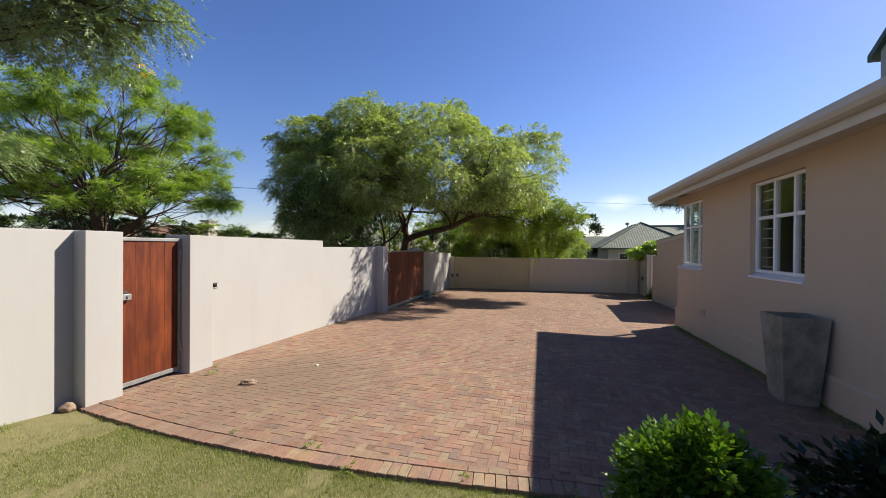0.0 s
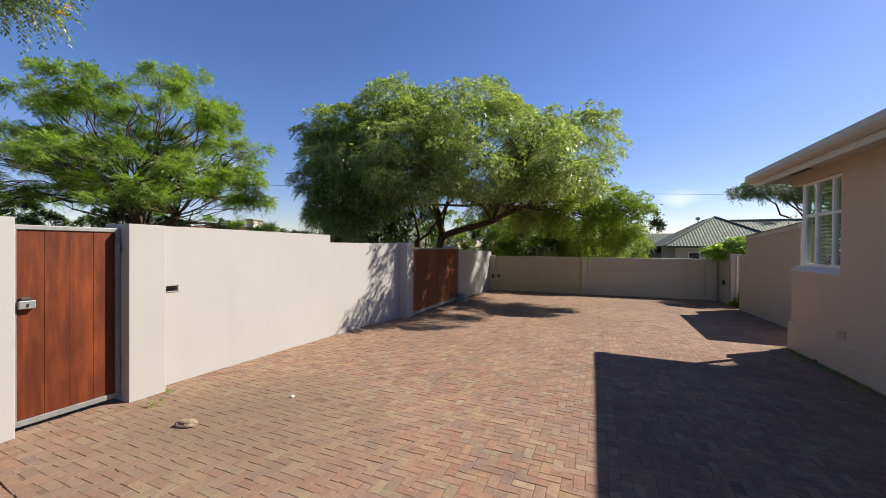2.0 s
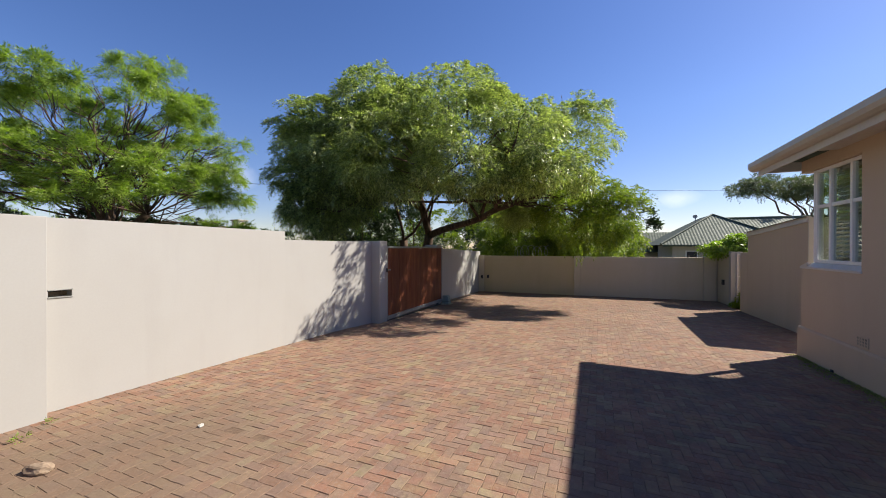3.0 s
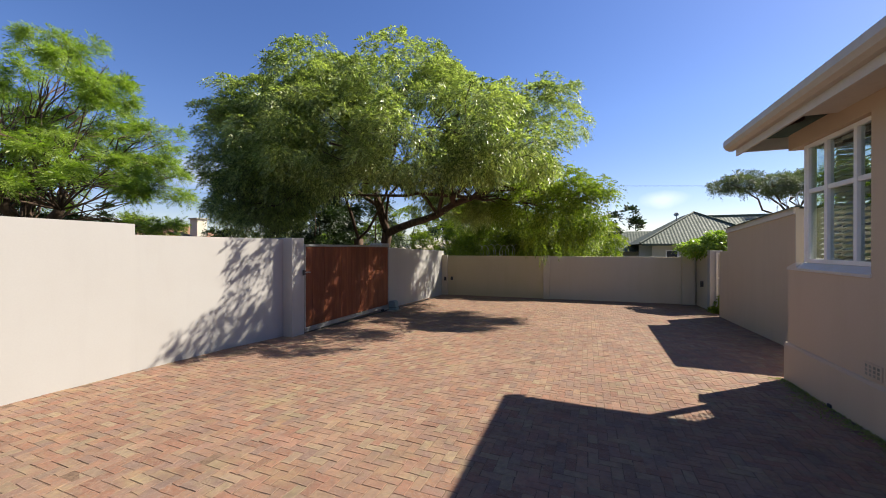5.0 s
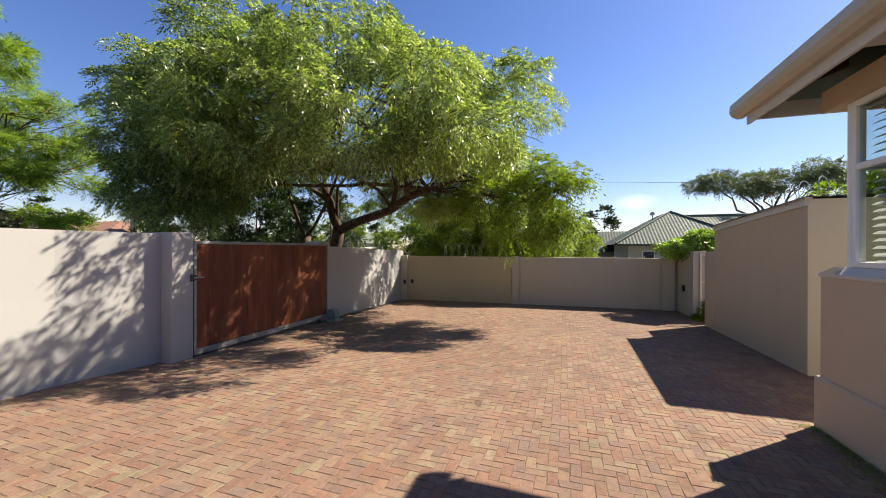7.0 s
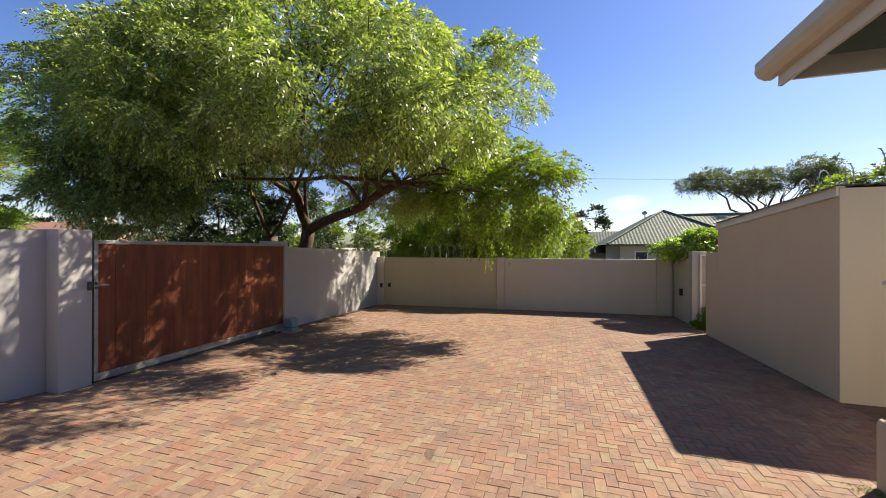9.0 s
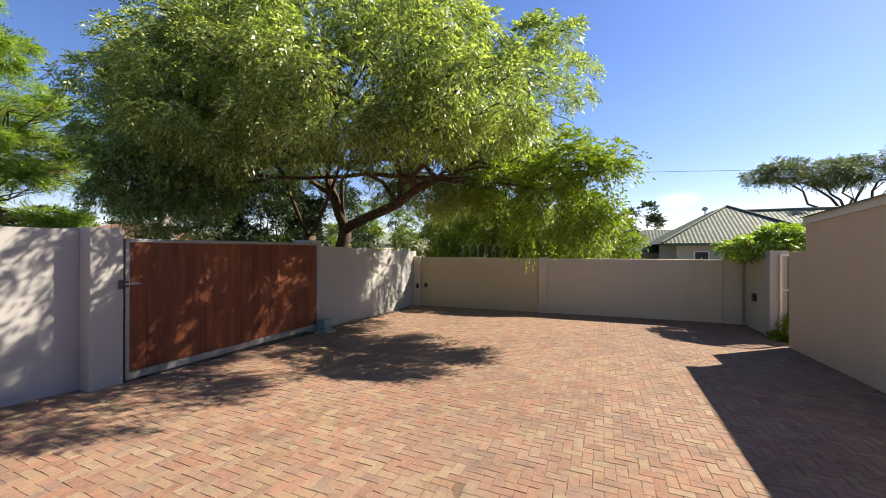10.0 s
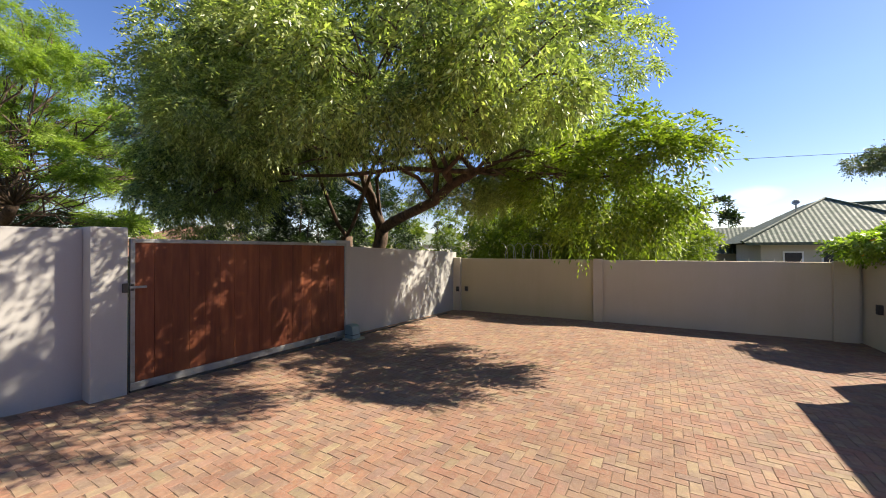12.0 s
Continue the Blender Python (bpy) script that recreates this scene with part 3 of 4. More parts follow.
def driveway_gate():
    b = base("sliding_gate", (-4.48, 11.3, ground_z(11.3)), "wide closed red timber sliding gate in galvanised frame", "gate")
    x = -4.48
    y0, y1, z0, z1 = 9.615, 12.87, -0.285, 1.415
    part("top_rail", block(x - 0.025, x + 0.025, y0, y1, z1 - 0.045, z1, 0.005), M_STEEL, b)
    part("bottom_rail", block(x - 0.025, x + 0.028, y0, y1, z0, z0 + 0.085, 0.005), M_STEEL, b)
    for y in (y0, y1 - 0.045):
        part("stile", block(x - 0.025, x + 0.025, y, y + 0.045, z0 + 0.0851, z1 - 0.0451, 0.005), M_STEEL, b)
    boards(b, x, y0 + 0.047, y1 - 0.047, z0 + 0.087, z1 - 0.047, 17, M_WOOD_DK, 8)
    latch = part("latch", block(x + 0.012, x + 0.05, 9.60, 9.76, 0.855, 0.88, 0.004), M_STEEL, b, "steel slide latch")
    part("latch_plate", block(x + 0.026, x + 0.034, 9.62, 9.65, 0.83, 0.91, 0.002), M_DARK, latch)
    for y in (9.8, 12.55):
        part("wheel", tube([(x - 0.02, y, z0 - 0.03), (x + 0.02, y, z0 - 0.03)], [0.05, 0.05], 14), M_DARK, b)
    bm = prism([(x - 0.02, 9.62, ground_z(9.62) - 0.04), (x + 0.02, 9.62, ground_z(9.62) - 0.04), (x + 0.02, 9.62, ground_z(9.62) + 0.022), (x - 0.02, 9.62, ground_z(9.62) + 0.022)], (0, 7.0, ground_z(16.62) - ground_z(9.62)))
    tagged(mesh_object("gate_track", bm, M_DARK), "dark iron ground track for the sliding gate", "gate track")
    # receiver catch on the pier
    tagged(mesh_object("gate_catch", block(-4.42, -4.40, 9.53, 9.578, 0.82, 0.92, 0.004), M_DARK), "dark iron gate catch on the pier", "gate catch")
    m = base("gate_motor", (-4.34, 12.93, ground_z(12.9)), "grey-green plastic gate motor beside the sliding gate", "gate motor")
    g = ground_z(12.9)
    part("plinth", block(-4.46, -4.2, 12.76, 13.1, g - 0.05, g + 0.03, 0.01), M_CONC, m)
    part("housing", prism([(-4.44, 12.8, g + 0.03), (-4.22, 12.8, g + 0.03), (-4.24, 12.8, g + 0.25), (-4.30, 12.8, g + 0.28), (-4.42, 12.8, g + 0.28)], (0, 0.2, 0), None, 0.018), M_MOTOR, m)
    part("cover_seam", block(-4.445, -4.216, 12.797, 13.003, g + 0.1, g + 0.108), M_BLACK, m)


def side_gate():
    b = base("side_gate", (3.95, 16.22, ground_z(16)), "narrow pale metal side gate standing open at its post", "gate")
    g = ground_z(16)
    y = 16.22
    for x in (3.95, 4.52):
        part("stile", block(x - 0.02, x + 0.02, y - 0.02, y + 0.02, g + 0.05, 1.22, 0.004), M_FASCIA, b)
    for z in (g + 0.08, 0.5, 1.17):
        part("rail", block(3.971, 4.499, y - 0.015, y + 0.015, z, z + 0.035, 0.004), M_FASCIA, b)
    for i in range(4):
        x = 4.06 + i * 0.115
        part("bar", tube([(x, y, g + 0.1), (x, y, 1.18)], [0.009, 0.009], 6), M_DARK, b)
    part("lock_case", block(4.47, 4.53, y - 0.05, y - 0.021, 0.85, 0.99, 0.004), M_DARK, b)


pedestrian_gate()
driveway_gate()
side_gate()


# ---- small fittings on the walls ----
def wall_box(name, at, size, along, label):
    o, n = Vector(at), Vector(along).normalized()
    t = Vector((-n.y, n.x, 0))
    w, h, d = size
    p = [o + t * (-w / 2), o + t * (w / 2), o + t * (w / 2) + n * d, o + t * (-w / 2) + n * d]
    tagged(mesh_object(name, prism([q - Vector((0, 0, h / 2)) for q in p], (0, 0, h), None, 0.008), M_BLACK), label, "sensor")


q = FW0 + FWD * 0.43 + FWN * 0.12
wall_box("beam_sensor", (q.x, q.y, 0.16), (0.08, 0.14, 0.05), tuple(FWN), "small black beam sensor on the corner pilaster")
q = FW0 + FWD * 0.66
wall_box("beam_sensor", (q.x, q.y, 0.17), (0.09, 0.13, 0.05), tuple(FWN), "small black beam sensor on the tan wall")
wall_box("beam_sensor", (3.88, 17.25, 0.25), (0.12, 0.17, 0.06), (-1, 0, 0), "black sensor box on the short return wall")
wall_box("mushroom_drain", (2.955, 8.95, ground_z(8.95) + 0.02), (0.06, 0.035, 0.04), (-1, 0, 0), "small black drain outlet at the house foot")

HX = 2.96   # street face of the house
HY = 9.87   # its far corner


# ---- the house ----
def house():
    b = base("house", (6.0, 2.0, ground_z(2)), "single-storey beige plastered house with cream eaves", "house")
    z0, z1 = -0.6, 2.74
    t = 0.23
    for y0, y1, a, c in ((-9.0, 5.36, z0, z1), (5.36, 6.61, z0, 1.12), (5.36, 6.61, 2.53, z1), (6.61, 8.43, z0, z1), (8.43, HY, z0, 1.07), (8.43, HY, 2.55, z1)):
        part("wall", block(HX, HX + t, y0, y1, a, c), M_HOUSE, b)
    for x0, x1, a, c in ((HX + t, 4.35, z0, 1.07), (HX + t, 4.35, 2.55, z1), (4.35, 9.0, z0, z1)):
        part("wall", block(x0, x1, HY - t, HY, a, c), M_HOUSE, b)
    part("wall", block(8.8, 9.0, -9.0, HY - t, z0, z1), M_HOUSE, b)
    part("wall", block(HX + t, 8.8, -9.0, -8.8, z0, z1), M_HOUSE, b)
    part("plinth", prism([(HX - 0.03, -9.0, -0.6), (HX - 0.001, -9.0, -0.6), (HX - 0.001, -9.0, 0.165), (HX - 0.018, -9.0, 0.155), (HX - 0.03, -9.0, 0.13)], (0, 9.0 + HY + 0.03, 0)), M_HOUSE, b)
    part("plinth", prism([(HX - 0.0005, HY + 0.03, -0.6), (HX - 0.0005, HY + 0.001, -0.6), (HX - 0.0005, HY + 0.001, 0.165), (HX - 0.0005, HY + 0.018, 0.155), (HX - 0.0005, HY + 0.03, 0.13)], (6.0, 0, 0)), M_HOUSE, b)
    # rooms behind the windows
    part("room_floor", block(HX + t, 8.8, -8.8, HY - t, 0.0, 0.06), M_RAFTER, b)
    part("ceiling", block(HX + t, 8.8, -8.8, HY - t, 2.6, 2.66), M_ROOM, b)
    part("room_wall", block(6.2, 6.3, -8.8, HY - t, 0.06, 2.6), M_ROOM, b)
    part("room_wall", block(HX + t, 6.2, 7.55, 7.65, 0.06, 2.6), M_ROOM, b)
    part("room_wall", block(HX + t, 6.2, 3.4, 3.5, 0.06, 2.6), M_ROOM, b)
    # hipped roof
    e = (2.47, 9.5, -9.6, 10.24)
    ze, zr = 2.80, 4.35
    bm = bmesh.new()
    xm = (e[0] + e[1]) / 2
    r0, r1 = (xm, e[2] + 3.5, zr), (xm, e[3] - 3.5, zr)
    c = [(e[0], e[2], ze), (e[1], e[2], ze), (e[1], e[3], ze), (e[0], e[3], ze)]
    v = [bm.verts.new(p) for p in (*c, r0, r1)]
    for f in ((0, 3, 5, 4), (1, 4, 5, 2), (0, 4, 1), (3, 2, 5)):
        bm.faces.new([v[i] for i in f])
    ob = part("roof", bm, M_SHEET_DK, b, "dark green sheet roof")
    ob.modifiers.new("thick", "SOLIDIFY").thickness = 0.03
    part("gutter", prism([(2.405, -9.6, 2.835), (2.40, -9.6, 2.76), (2.425, -9.6, 2.715), (2.47, -9.6, 2.69), (2.52, -9.6, 2.69), (2.52, -9.6, 2.815), (2.50, -9.6, 2.815), (2.50, -9.6, 2.72), (2.44, -9.6, 2.73), (2.42, -9.6, 2.835)], (0, 19.88, 0)), M_GUTTER, b, "cream painted gutter")
    part("fascia", block(2.522, 2.55, -9.6, 10.2, 2.605, 2.80, 0.004), M_FASCIA, b, "off-white fascia board")
    part("barge_board", block(2.5501, 9.0, 10.17, 10.2, 2.645, 2.80, 0.004), M_FASCIA, b)
    for i in range(26):
        y = 9.6 - i * 0.72
        part("rafter", prism([(2.552, y, 2.68), (2.552, y, 2.78), (3.0, y, 2.95), (3.0, y, 2.85)], (0, 0.05, 0)), M_RAFTER, b)
    part("soffit_board", block(2.552, HX, -9.0, 8.9, 2.7, 2.712), M_FASCIA, b)
    # gabled upper part on the roof
    g = part("dormer", prism([(6.5, 5.76, 2.9), (6.5, 9.6, 2.9), (6.5, 9.6, 5.6), (6.5, 7.68, 7.2), (6.5, 5.76, 5.6)], (1.9, 0, 0)), M_WALL, b, "white plastered gable above the roof")
    for side in (1, -1):
        y0, y1 = 7.68, 7.68 + side * 2.1
        part("dormer_roof", prism([(6.4, y0, 7.21), (6.4, y1, 5.46), (6.4, y1, 5.6), (6.4, y0, 7.35)], (2.2, 0, 0)), M_SHEET_DK, g)
    # vent
    v = part("air_brick", block(HX - 0.012, HX + 0.002, 8.28, 8.5, 0.19, 0.32, 0.003), M_HOUSE, b)
    for i in range(4):
        for k in range(3):
            part("vent_hole", block(HX - 0.0135, HX - 0.0125, 8.30 + i * 0.05, 8.33 + i * 0.05, 0.205 + k * 0.036, 0.23 + k * 0.036), M_CONC, v)
    return b


HOUSE = house()


def pane_frame(axis, fixed, lo, hi, z0, z1, cols, rows, w=0.045, d=0.05):
    """Bars of a window in the plane axis = fixed: yields (name, bmesh)."""
    def bar(a0, a1, b0, b1, dd=d, off=0.0):
        if axis == "x":
            return block(fixed - dd / 2 + off, fixed + dd / 2 + off, a0, a1, b0, b1, 0.005)
        return block(a0, a1, fixed - dd / 2 + off, fixed + dd / 2 + off, b0, b1, 0.005)
    out = [("frame_rail", bar(lo, hi, z0, z0 + w)), ("frame_rail", bar(lo, hi, z1 - w, z1))]
    for a in (lo, hi - w):
        out.append(("frame_stile", bar(a, a + w, z0 + w, z1 - w)))
    for a in cols:
        out.append(("mullion", bar(a - w * 0.55, a + w * 0.55, z0 + w, z1 - w, d + 0.012)))
    for z in rows:
        out.append(("transom", bar(lo + w, hi - w, z - w * 0.55, z + w * 0.55, d - 0.006)))
    edges = [lo] + list(cols) + [hi]
    zs = [z0] + list(rows) + [z1]
    for a0, a1 in zip(edges, edges[1:]):
        for b0, b1 in zip(zs, zs[1:]):
            out.append(("pane", bar(a0 + w * 0.5, a1 - w * 0.5, b0 + w * 0.5, b1 - w * 0.5, 0.006)))
    return out


def glazed(b, bars):
    for n, bm in bars:
        ob = part(n, bm, M_GLASS if n == "pane" else M_WHITE, b)
        if n == "pane":
            ob.visible_shadow = False


def windows():
    w = base("window_1", (HX, 6.05, 1.1), "white framed casement window with burglar bars", "window", kind="structure")
    fx = HX + 0.09
    glazed(w, pane_frame("x", fx, 5.365, 6.605, 1.18, 2.525, [5.67, 6.11], [1.99]))
    part("sill", prism([(HX - 0.022, 5.35, 1.105), (HX - 0.022, 5.35, 1.13), (HX + 0.10, 5.35, 1.179), (HX + 0.10, 5.35, 1.121), (HX + 0.0, 5.35, 1.121), (HX - 0.005, 5.35, 1.105)], (0, 1.27, 0)), M_WHITE, w)
    for y0, y1 in ((5.41, 5.64), (6.14, 6.56)):
        for k in range(9):
            z = 1.27 + k * 0.14
            if abs(z - 1.985) > 0.04:
                part("burglar_bar", tube([(fx + 0.05, y0, z), (fx + 0.05, y1, z)], [0.007, 0.007], 6), M_WHITE, w)
    c = base("window_2", (HX, 9.2, 1.05), "white framed corner window with slatted blinds behind", "window", kind="structure")
    fx2, fy2 = HX + 0.08, HY - 0.25
    glazed(c, pane_frame("x", fx2, 8.435, fy2 - 0.026, 1.17, 2.545, [8.74, 9.21], [2.0]))
    glazed(c, pane_frame("y", fy2, fx2 + 0.026, 4.345, 1.17, 2.545, [3.5, 3.93], [2.0]))
    part("corner_post", block(fx2 - 0.026, fx2 + 0.026, fy2 - 0.026, fy2 + 0.026, 1.17, 2.545, 0.005), M_WHITE, c)
    part("sill", prism([(HX - 0.012, 8.42, 1.072), (HX - 0.012, 8.42, 1.10), (fx2 - 0.02, 8.42, 1.168), (fx2 + 0.05, 8.42, 1.168), (fx2 + 0.05, 8.42, 1.072)], (0, fy2 + 0.05 - 8.42, 0)), M_FASCIA, c, "sloping painted sill")
    part("sill", prism([(HX - 0.012, fy2 + 0.0501, 1.072), (HX - 0.012, fy2 + 0.0501, 1.168), (HX - 0.012, HY + 0.012, 1.10), (HX - 0.012, HY + 0.012, 1.072)], (4.35 - HX + 0.012, 0, 0)), M_FASCIA, c, "sloping painted sill")
    for y0, y1, n in ((8.47, 8.71, 22), (8.77, 9.18, 22), (9.24, 9.57, 22)):
        bl = base("blind", (fx2 + 0.12, (y0 + y1) / 2, 1.1), "cream slatted blind hanging behind the window", "blind", "blinds in the corner window")
        for k in range(n):
            z = 1.20 + k * 0.06
            part("slat", prism([(fx2 + 0.09, y0, z), (fx2 + 0.092, y0, z + 0.003), (fx2 + 0.13, y0, z + 0.028), (fx2 + 0.128, y0, z + 0.025)], (0, y1 - y0, 0)), M_BLIND, bl)
        part("head_rail", block(fx2 + 0.085, fx2 + 0.135, y0, y1, 2.48, 2.515), M_BLIND, bl)
    for x0, x1 in ((3.24, 3.47), (3.53, 3.90), (3.96, 4.3)):
        bl = base("blind", ((x0 + x1) / 2, fy2 - 0.12, 1.1), "cream slatted blind hanging behind the window", "blind", "blinds in the corner window")
        for k in range(22):
            z = 1.20 + k * 0.06
            part("slat", prism([(x0, fy2 - 0.09, z), (x0, fy2 - 0.092, z + 0.003), (x0, fy2 - 0.13, z + 0.046), (x0, fy2 - 0.128, z + 0.043)], (x1 - x0, 0, 0)), M_BLIND, bl)
        part("head_rail", block(x0, x1, fy2 - 0.135, fy2 - 0.085, 2.48, 2.515), M_BLIND, bl)


windows()


# ---- planter and bushes ----
def planter():
    g = ground_z(5.0)
    b = base("planter", (2.70, 5.03, g), "tall tapered square concrete planter, weathered and empty", "planter")
    cx, cy = 2.70, 5.06
    lo, hi, h = 0.16, 0.225, 0.985
    bm = bmesh.new()
    ring = lambda r, z: [bm.verts.new((cx + sx * r, cy + sy * r, z)) for sx, sy in ((-1, -1), (1, -1), (1, 1), (-1, 1))]
    rs = [ring(lo, g), ring(hi, g + h), ring(hi - 0.035, g + h), ring(hi - 0.06, g + h - 0.3)]
    for a, c in zip(rs, rs[1:]):
        for i in range(4):
            bm.faces.new((a[i], a[(i + 1) % 4], c[(i + 1) % 4], c[i]))
    bm.faces.new(rs[0])
    bm.faces.new(rs[-1])
    bmesh.ops.bevel(bm, geom=list(bm.edges), offset=0.008, segments=2, affect="EDGES")
    part("shell", bm, M_CONC, b)
    part("soil", block(cx - 0.155, cx + 0.155, cy - 0.155, cy + 0.155, g + h - 0.298, g + h - 0.26, 0.01), M_SOIL, b)


planter()


def bush(at, lumps, count, material, leaf, seed, label, leaflets=6, length=0.12):
    b = base("bush", at, label, "bush")
    crown("foliage", lumps, count, material, b, seed, length, leaflets, leaf, 0.05, 1.0, 0.55, 0.1)
    bm = bmesh.new()
    r = random.Random(seed)
    for i in range(14):
        l = lumps[i % len(lumps)]
        tip = Vector(l[:3]) + Vector((r.uniform(-0.7, 0.7) * l[3], r.uniform(-0.7, 0.7) * l[4], r.uniform(0.0, 0.7) * l[5]))
        pts, rad = limb(Vector(at) + Vector((r.uniform(-0.06, 0.06), r.uniform(-0.06, 0.06), -0.03)), tip, 0.014, 0.004, seed + i, 4)
        tube(pts, rad, 5, bm)
    part("stems", bm, M_BARK, b)
    return b


GB = ground_z(1)
bush((0.56, 1.57, GB), [(0.42, 1.56, 0.50, 0.11, 0.15, 0.25), (0.56, 1.57, 0.54, 0.13, 0.16, 0.24), (0.69, 1.59, 0.47, 0.12, 0.16, 0.26), (0.5, 1.66, 0.40, 0.14, 0.15, 0.28), (0.44, 1.58, 0.2, 0.13, 0.17, 0.25), (0.62, 1.58, 0.2, 0.17, 0.19, 0.27)], 6000, M_LEAF_BUSH, (0.034, 0.02), 11, "clipped round bush with glossy bright green leaves", 6, 0.07)
bush((1.62, 2.05, GB), [(1.48, 2.05, 0.28, 0.22, 0.2, 0.26), (1.8, 2.0, 0.33, 0.28, 0.26, 0.28), (1.6, 1.85, 0.22, 0.24, 0.2, 0.32)], 1300, M_LEAF_BLUE, (0.075, 0.036), 12, "shaded bush with broad dark green leaves", 5, 0.16)


# ---- trees ----
def tree(name, at, stems, lumps, count, leaf_mat, seed, label, r0=0.16, twigs=5, **kw):
    b = base(name, at, label, "tree")
    bm = bmesh.new()
    forks = []
    for i, (a, c, ra, rb) in enumerate(stems):
        pts, rad = limb(a, c, ra, rb, seed + 50 + i, 6, 0.0, 0.1)
        tube(pts, rad, 10, bm)
        if rb > 0.04:
            forks += [pts[-1], pts[-2], pts[-3]] if ra < 0.2 else [pts[-1]]
    branches_to(bm, forks, lumps, r0, seed, (0, 0, 0), twigs)
    part("trunk", bm, M_BARK, b, smooth=True)
    crown("crown", lumps, count, leaf_mat, b, seed, **kw)
    return b


BIG = [(-4.4, 13.6, 5.0, 2.8, 2.7, 1.8), (-7.2, 13.0, 4.9, 2.7, 2.3, 2.0), (-8.6, 12.6, 3.6, 1.25, 1.5, 1.8),
       (-3.0, 11.7, 3.85, 1.5, 1.3, 1.0), (-5.6, 11.8, 4.2, 1.7, 1.4, 1.3),
       (-3.9, 13.7, 6.2, 1.0, 1.0, 0.8), (-9.5, 12.4, 4.7, 1.2, 1.3, 1.6), (-9.4, 13.2, 5.6, 1.3, 1.4, 1.0),
       (-6.2, 13.6, 6.0, 1.6, 1.4, 0.95), (-2.6, 13.7, 5.2, 1.1, 1.2, 0.8), (-9.4, 12.4, 2.9, 1.0, 1.0, 1.0),
       (-0.9, 11.9, 3.55, 0.85, 0.85, 0.6), (-1.9, 11.6, 4.2, 1.1, 1.0, 0.8)]
AIRY = [(-0.8, 15.8, 4.85, 1.5, 1.5, 1.5), (-1.1, 15.6, 6.0, 0.9, 1.0, 0.85), (-1.9, 12.9, 3.65, 0.8, 1.0, 0.6), (-2.4, 16.2, 4.8, 1.4, 1.5, 1.25), (-1.1, 15.2, 3.8, 1.1, 0.9, 0.95), (-1.9, 14.6, 4.6, 1.0, 1.0, 1.1),
        (-2.0, 17.6, 4.3, 1.5, 1.5, 0.8), (-3.2, 15.4, 2.9, 0.9, 0.7, 0.6), (-4.6, 16.2, 3.1, 0.9, 0.8, 0.5), (-2.2, 15.6, 2.75, 0.8, 0.6, 0.5)]
SIDE = [(0.2, 13.9, 2.45, 0.72, 0.7, 0.85), (0.7, 13.7, 2.5, 0.38, 0.42, 0.5), (-0.5, 14.2, 2.3, 0.85, 0.75, 0.8), (-1.2, 15.0, 2.6, 0.8, 0.7, 0.6)]
tree("street_tree", (-7.1, 16.2, ground_z(16.2) - 0.12),
     [((-7.0, 16.4, -0.6), (-6.5, 16.3, 1.95), 0.24, 0.19), ((-7.4, 15.8, -0.6), (-7.45, 15.8, 1.7), 0.2, 0.17), ((-6.5, 16.3, 1.9), (-2.6, 14.5, 2.85), 0.15, 0.09), ((-2.6, 14.5, 2.85), (0.1, 13.9, 2.4), 0.035, 0.012), ((-2.6, 14.5, 2.85), (-1.2, 15.6, 4.9), 0.035, 0.015), ((-6.5, 16.3, 1.9), (-6.6, 15.6, 3.4), 0.16, 0.12)],
     BIG, 26000, M_LEAF_BIG, 21, "large spreading green tree leaning over the boundary wall", 0.075, 7, length=0.2, leaflets=8, leaf=(0.088, 0.031), droop=0.75, clump=0.42, per=48, inner=0.55)
crown("inner_crown", [(l[0], l[1] + 0.3, l[2] + 0.1, 0.72 * l[3], 0.72 * l[4], 0.7 * l[5]) for l in (BIG[1], BIG[2], BIG[6], BIG[10])], 15000, M_LEAF_BIG,
      bpy.data.objects["street_tree"], 27, 0.2, 6, (0.12, 0.04), 0.5, 1.0, 0.5, clump=0.45, per=60)
crown("airy_crown", AIRY, 12500, M_LEAF_BIG, bpy.data.objects["street_tree"], 28, 0.19, 7, (0.088, 0.031), 0.75, 1.0, 0.5, clump=0.36, per=50)
_bm = bmesh.new()
branches_to(_bm, [(-2.6, 14.5, 2.85)], SIDE, 0.035, 91, (0, 0, 0), 6)
branches_to(_bm, [(-1.5, 15.4, 4.4)], AIRY[:2] + AIRY[3:], 0.035, 92, (0, 0, 0), 6)
part("bough", _bm, M_BARK, bpy.data.objects["street_tree"], smooth=True)
crown("side_crown", SIDE, 3600, M_LEAF_LIME, bpy.data.objects["street_tree"], 29, 0.2, 7, (0.08, 0.03), 0.8, 1.0, 0.4, clump=0.34, per=36)
LIME = [(-0.3, 19.2, 1.9, 1.4, 0.8, 1.0), (-0.9, 19.4, 2.2, 1.5, 0.9, 1.3), (-2.6, 19.8, 1.9, 1.5, 1.0, 1.4), (-4.2, 20.0, 1.8, 1.2, 1.0, 1.2)]
tree("garden_tree", (-0.6, 19.6, ground_z(19.6) - 0.12), [((-0.6, 19.6, -0.7), (-0.6, 19.5, 1.3), 0.12, 0.09)], LIME, 11000, M_LEAF_LIME, 22,
     "yellow-green leafy tree behind the low wall", 0.06, 5, length=0.24, leaflets=7, leaf=(0.10, 0.035), droop=0.9, clump=0.35, per=40)

